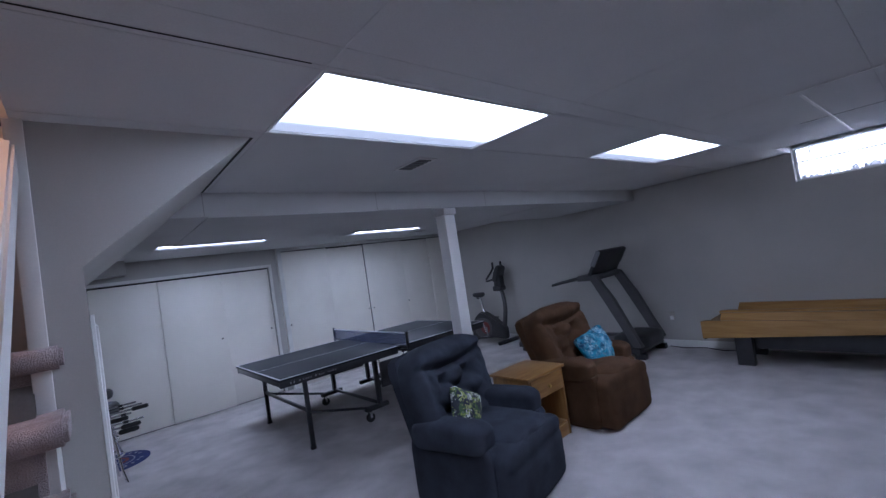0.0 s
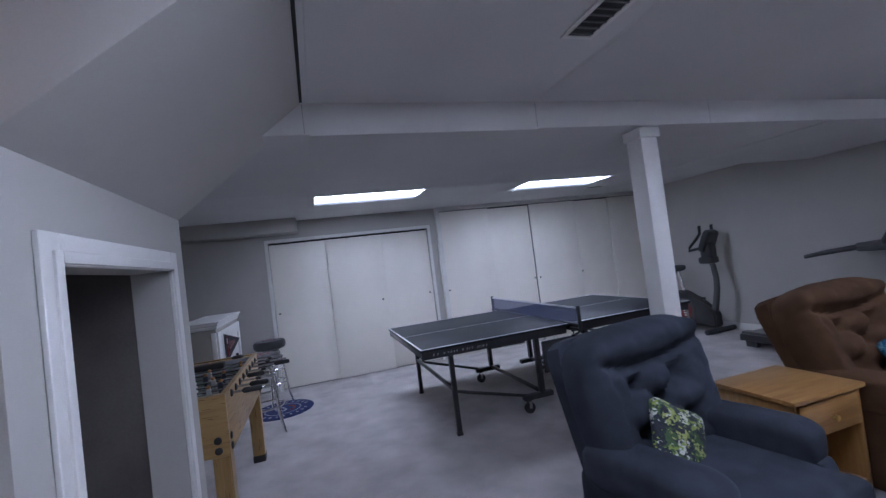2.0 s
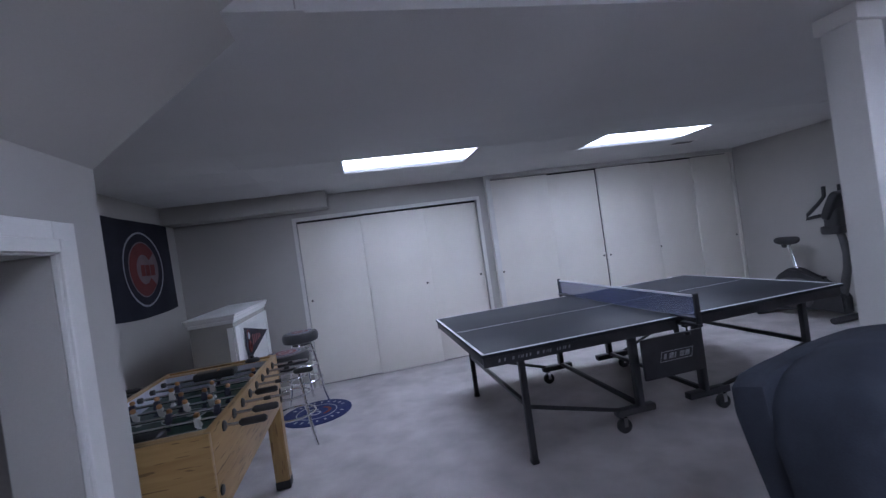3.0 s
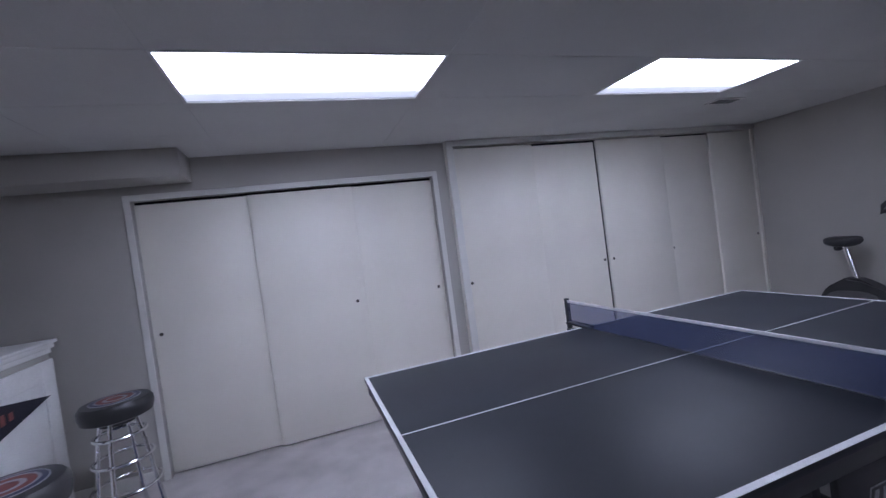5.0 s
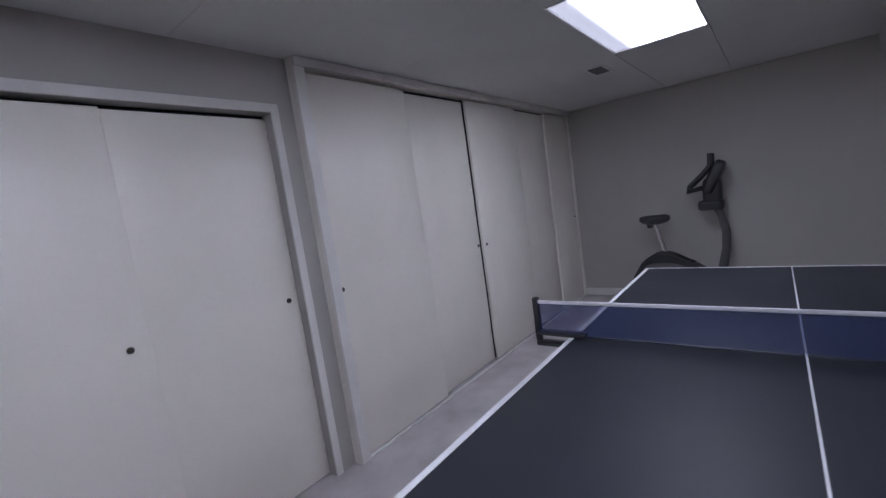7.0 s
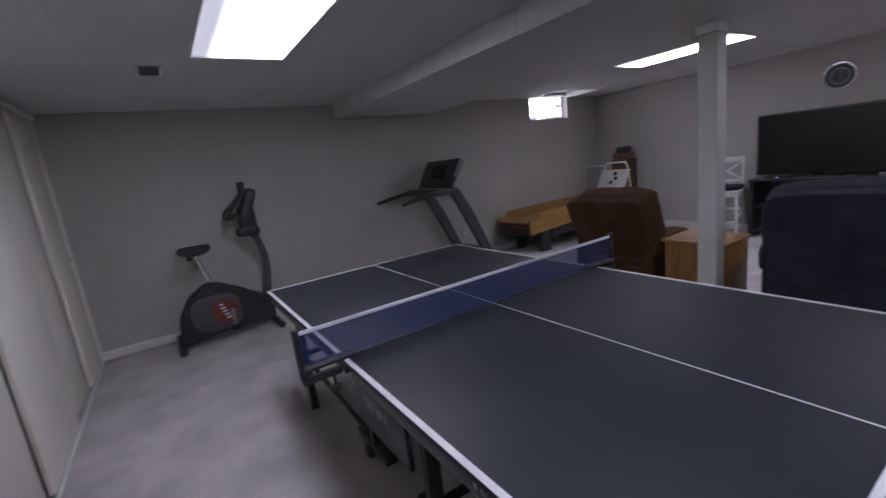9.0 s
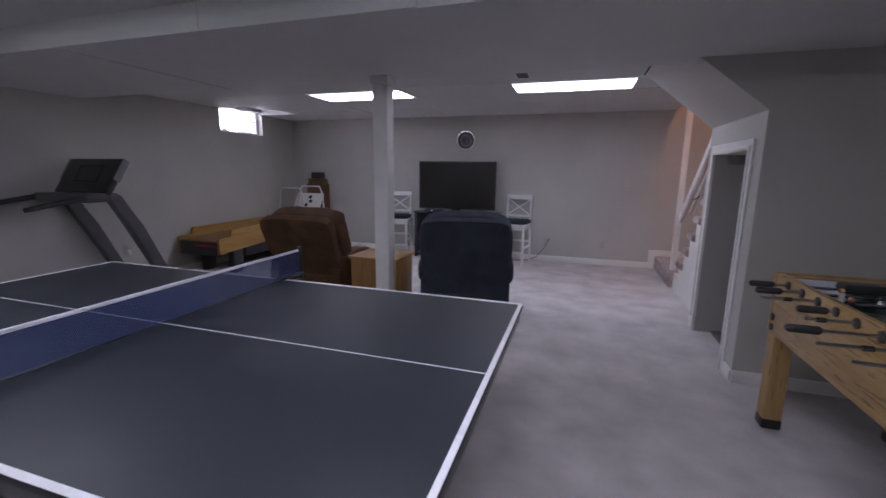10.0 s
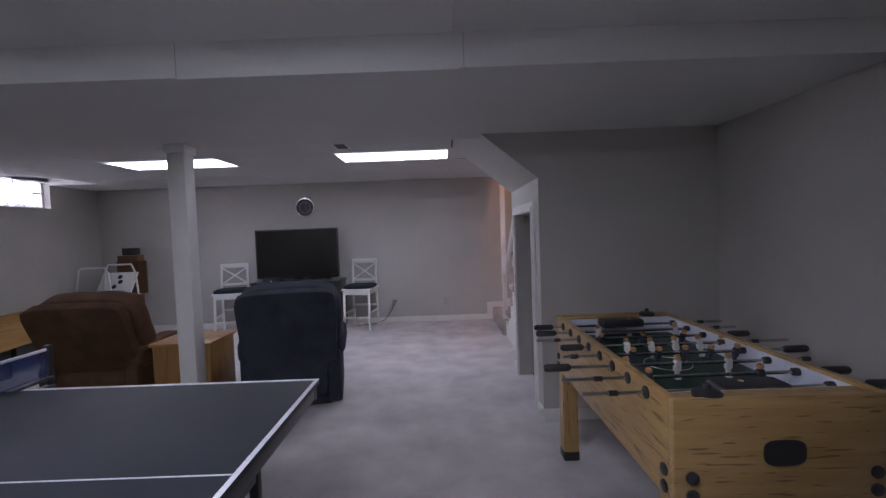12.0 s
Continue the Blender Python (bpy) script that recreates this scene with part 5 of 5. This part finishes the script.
def bar_stool(m):
    t = thing("bar_stool", "chrome bar stool with padded black seat and printed emblem", "bar stool", "chrome bar stools", at=m)
    zs = 0.76
    part("seat", lathe(bmesh.new(), [(0.15, zs - 0.105), (0.172, zs - 0.095), (0.182, zs - 0.06), (0.18, zs - 0.025), (0.165, zs - 0.006), (0.10, zs)], 36), M_BLACK, t, "thick black vinyl seat")
    for r0, r1, m_, z in ((0.118, 0.124, M_WHITEC, 0.0025), (0.100, 0.117, M_NAVYP, 0.0024), (0.088, 0.099, M_WHITEC, 0.0022), (0.060, 0.087, M_DULLRED, 0.0024), (0.040, 0.059, M_WHITEC, 0.002), (0.001, 0.039, M_DULLRED, 0.0022)):
        bm = bmesh.new()
        n = 36
        zt = lambda r: zs - 0.006 * max(0.0, (r - 0.10) / 0.065) + z
        A = [bm.verts.new((r0 * math.cos(k * math.tau / n), r0 * math.sin(k * math.tau / n), zt(r0))) for k in range(n)]
        B = [bm.verts.new((r1 * math.cos(k * math.tau / n), r1 * math.sin(k * math.tau / n), zt(r1))) for k in range(n)]
        C = [bm.verts.new((v.co.x, v.co.y, v.co.z - 0.004)) for v in A]
        D = [bm.verts.new((v.co.x, v.co.y, v.co.z - 0.004)) for v in B]
        for k in range(n):
            j = (k + 1) % n
            bm.faces.new((A[k], B[k], B[j], A[j]))
            bm.faces.new((B[k], D[k], D[j], B[j]))
            bm.faces.new((A[k], A[j], C[j], C[k]))
            bm.faces.new((C[k], C[j], D[j], D[k]))
        part("emblem_ring", bm, m_, t)
    part("swivel", lathe(bmesh.new(), [(0.09, zs - 0.135), (0.10, zs - 0.106), (0.03, zs - 0.106)], 24), M_STEEL, t)
    for k in range(4):
        a = math.tau * (k + 0.5) / 4
        c, s = math.cos(a), math.sin(a)
        bm = bmesh.new()
        tube(bm, [(0.09 * c, 0.09 * s, zs - 0.12), (0.12 * c, 0.12 * s, 0.5), (0.17 * c, 0.17 * s, 0.12), (0.20 * c, 0.20 * s, 0.012)], 0.012, 10)
        part("leg", bm, M_CHROME, t)
    for z, r in ((0.56, 0.125), (0.42, 0.145), (0.26, 0.168)):
        part("foot_ring", tube(bmesh.new(), ring((0, 0, z), r, 32), 0.009, 8, True), M_CHROME, t)
    return t


b0 = bar_stool(pose(-2.68, 0.46, 0, 0, 0, 10))
copy_thing(b0, pose(-2.70, 1.47, 0, 0, 0, 40))

# ---- round rug ----
rug = thing("round_rug", "small round blue rug with red and white ring emblem", "rug", at=pose(-2.60, 1.14, 0.001))
M_RUG = mat("blue_rug_pile", (0.022, 0.032, 0.115), 0.95, var=0.2, scale=14, grain=420, bump=0.6, depth=0.003)
part("cloth", lathe(bmesh.new(), [(0.335, 0), (0.335, 0.006), (0.325, 0.010), (0.1, 0.010)], 48), M_RUG, rug)
for r, w, m_ in ((0.190, 0.005, M_WHITEC),):
    bm = bmesh.new()
    n = 40
    lo = [(r - w, 0.0102), (r - w, 0.0115), (r + w, 0.0115), (r + w, 0.0102)]
    b2 = bmesh.new()
    R = [[b2.verts.new((q * math.cos(k * math.tau / n), q * math.sin(k * math.tau / n), z)) for k in range(n)] for q, z in lo]
    for A, B in zip(R, R[1:]):
        for k in range(n):
            b2.faces.new((A[k], A[(k + 1) % n], B[(k + 1) % n], B[k]))
    join(bm, b2)
    part("ring", bm, m_, rug)
for k in range(9):
    a = radians(20 + k * 16)
    for s in (1, -1):
        bm = bmesh.new()
        box(bm, -0.010, -0.017, 0.0102, 0.010, 0.017, 0.0115, 0, 1, pose(0.26 * math.cos(a), s * 0.26 * math.sin(a), 0, 0, 0, s * math.degrees(a) - 90))
        part("letter_bar", bm, M_WHITEC, rug)
for c, r, a0, a1, m_, w in (((-0.035, 0.03), 0.045, 20, 250, M_WHITEC, 0.011), ((-0.01, -0.035), 0.045, -150, 80, M_WHITEC, 0.011), ((0.02, 0.0), 0.105, -60, 70, M_REDC, 0.016)):
    bm = bmesh.new()
    arc = [radians(a0 + (a1 - a0) * k / 14) for k in range(15)]
    for a, b in zip(arc, arc[1:]):
        prism(bm, [(c[0] + q * math.cos(u), c[1] + q * math.sin(u)) for q, u in ((r - w, a), (r + w, a), (r + w, b), (r - w, b))], 2, 0.0117, 0.0128)
    bmesh.ops.remove_doubles(bm, verts=bm.verts[:], dist=1e-5)
    part("figure_mark", bm, m_, rug)

# ---- wall banner ----
BY0, BY1, BZ0, BZ1 = 0.52, 1.81, 1.20, 2.06
bn = thing("wall_banner", "navy cloth wall banner with red and white round emblem", "banner", at=pose(XW, 0, 0))
wave = lambda y, z: 0.012 + 0.006 * math.sin(7 * y + 2 * z) + 0.004 * math.sin(13 * y)


def cloth(bm, inside, off, n=56, mrows=40):
    """A piece of the waving cloth where inside(y, z) holds, off in front of it, with thickness."""
    g = {}
    for i in range(n + 1):
        for j in range(mrows + 1):
            y, z = BY0 + (BY1 - BY0) * i / n, BZ0 + (BZ1 - BZ0) * j / mrows
            g[i, j] = (wave(y, z) + off, y, z - 0.03 * math.sin(math.pi * i / n) * (1 - j / mrows))
    vs = {}
    def v(i, j):
        if (i, j) not in vs:
            vs[i, j] = bm.verts.new(g[i, j])
        return vs[i, j]
    for i in range(n):
        for j in range(mrows):
            y, z = BY0 + (BY1 - BY0) * (i + 0.5) / n, BZ0 + (BZ1 - BZ0) * (j + 0.5) / mrows
            if inside(y, z):
                bm.faces.new((v(i, j), v(i + 1, j), v(i + 1, j + 1), v(i, j + 1)))
    if len(bm.faces):
        r = bmesh.ops.extrude_face_region(bm, geom=bm.faces[:])
        for e in r["geom"]:
            if isinstance(e, bmesh.types.BMVert):
                e.co.x -= 0.002
    return bm


ey, ez = 1.19, 1.63


def cloth_ring(r0, r1, a0, a1, off, n=72):
    """A ring, or part of one, lying on the waving cloth with thickness; angles in degrees."""
    bm, rows = bmesh.new(), []
    for k in range(n + 1):
        a = radians(a0 + (a1 - a0) * k / n)
        row = []
        for r in (r0, (r0 + r1) / 2, r1):
            y, z = ey + 1.0 * r * math.cos(a), ez + 0.95 * r * math.sin(a)
            i, j = (y - BY0) / (BY1 - BY0), (z - BZ0) / (BZ1 - BZ0)
            row.append(bm.verts.new((wave(y, z) + off, y, z - 0.03 * math.sin(math.pi * i) * (1 - j))))
        rows.append(row)
    for A, B in zip(rows, rows[1:]):
        for k in range(2):
            bm.faces.new((A[k], A[k + 1], B[k + 1], B[k]))
    bmesh.ops.remove_doubles(bm, verts=bm.verts[:], dist=1e-5)
    r = bmesh.ops.extrude_face_region(bm, geom=bm.faces[:])
    for e in r["geom"]:
        if isinstance(e, bmesh.types.BMVert):
            e.co.x -= 0.002
    return bm


part("cloth", cloth(bmesh.new(), lambda y, z: True, 0.0), M_NAVYC, bn)
part("outline", cloth_ring(0.335, 0.352, 0, 360, 0.005), M_WHITEC, bn, "white round outline")
part("centre", cloth_ring(0.002, 0.262, 0, 360, 0.0045), M_PINKC, bn, "faded round field")
part("red_ring", cloth_ring(0.14, 0.25, 38, 322, 0.008), M_REDC, bn, "red ring emblem open at one side")
part("letter_bars", cloth(bmesh.new(), lambda y, z: abs(z - ez + 0.01) < 0.05 and abs(y - ey - 0.07) < 0.135 and ((y - ey + 0.065) % 0.09) < 0.074, 0.0105, 258, 172), M_REDC, bn)
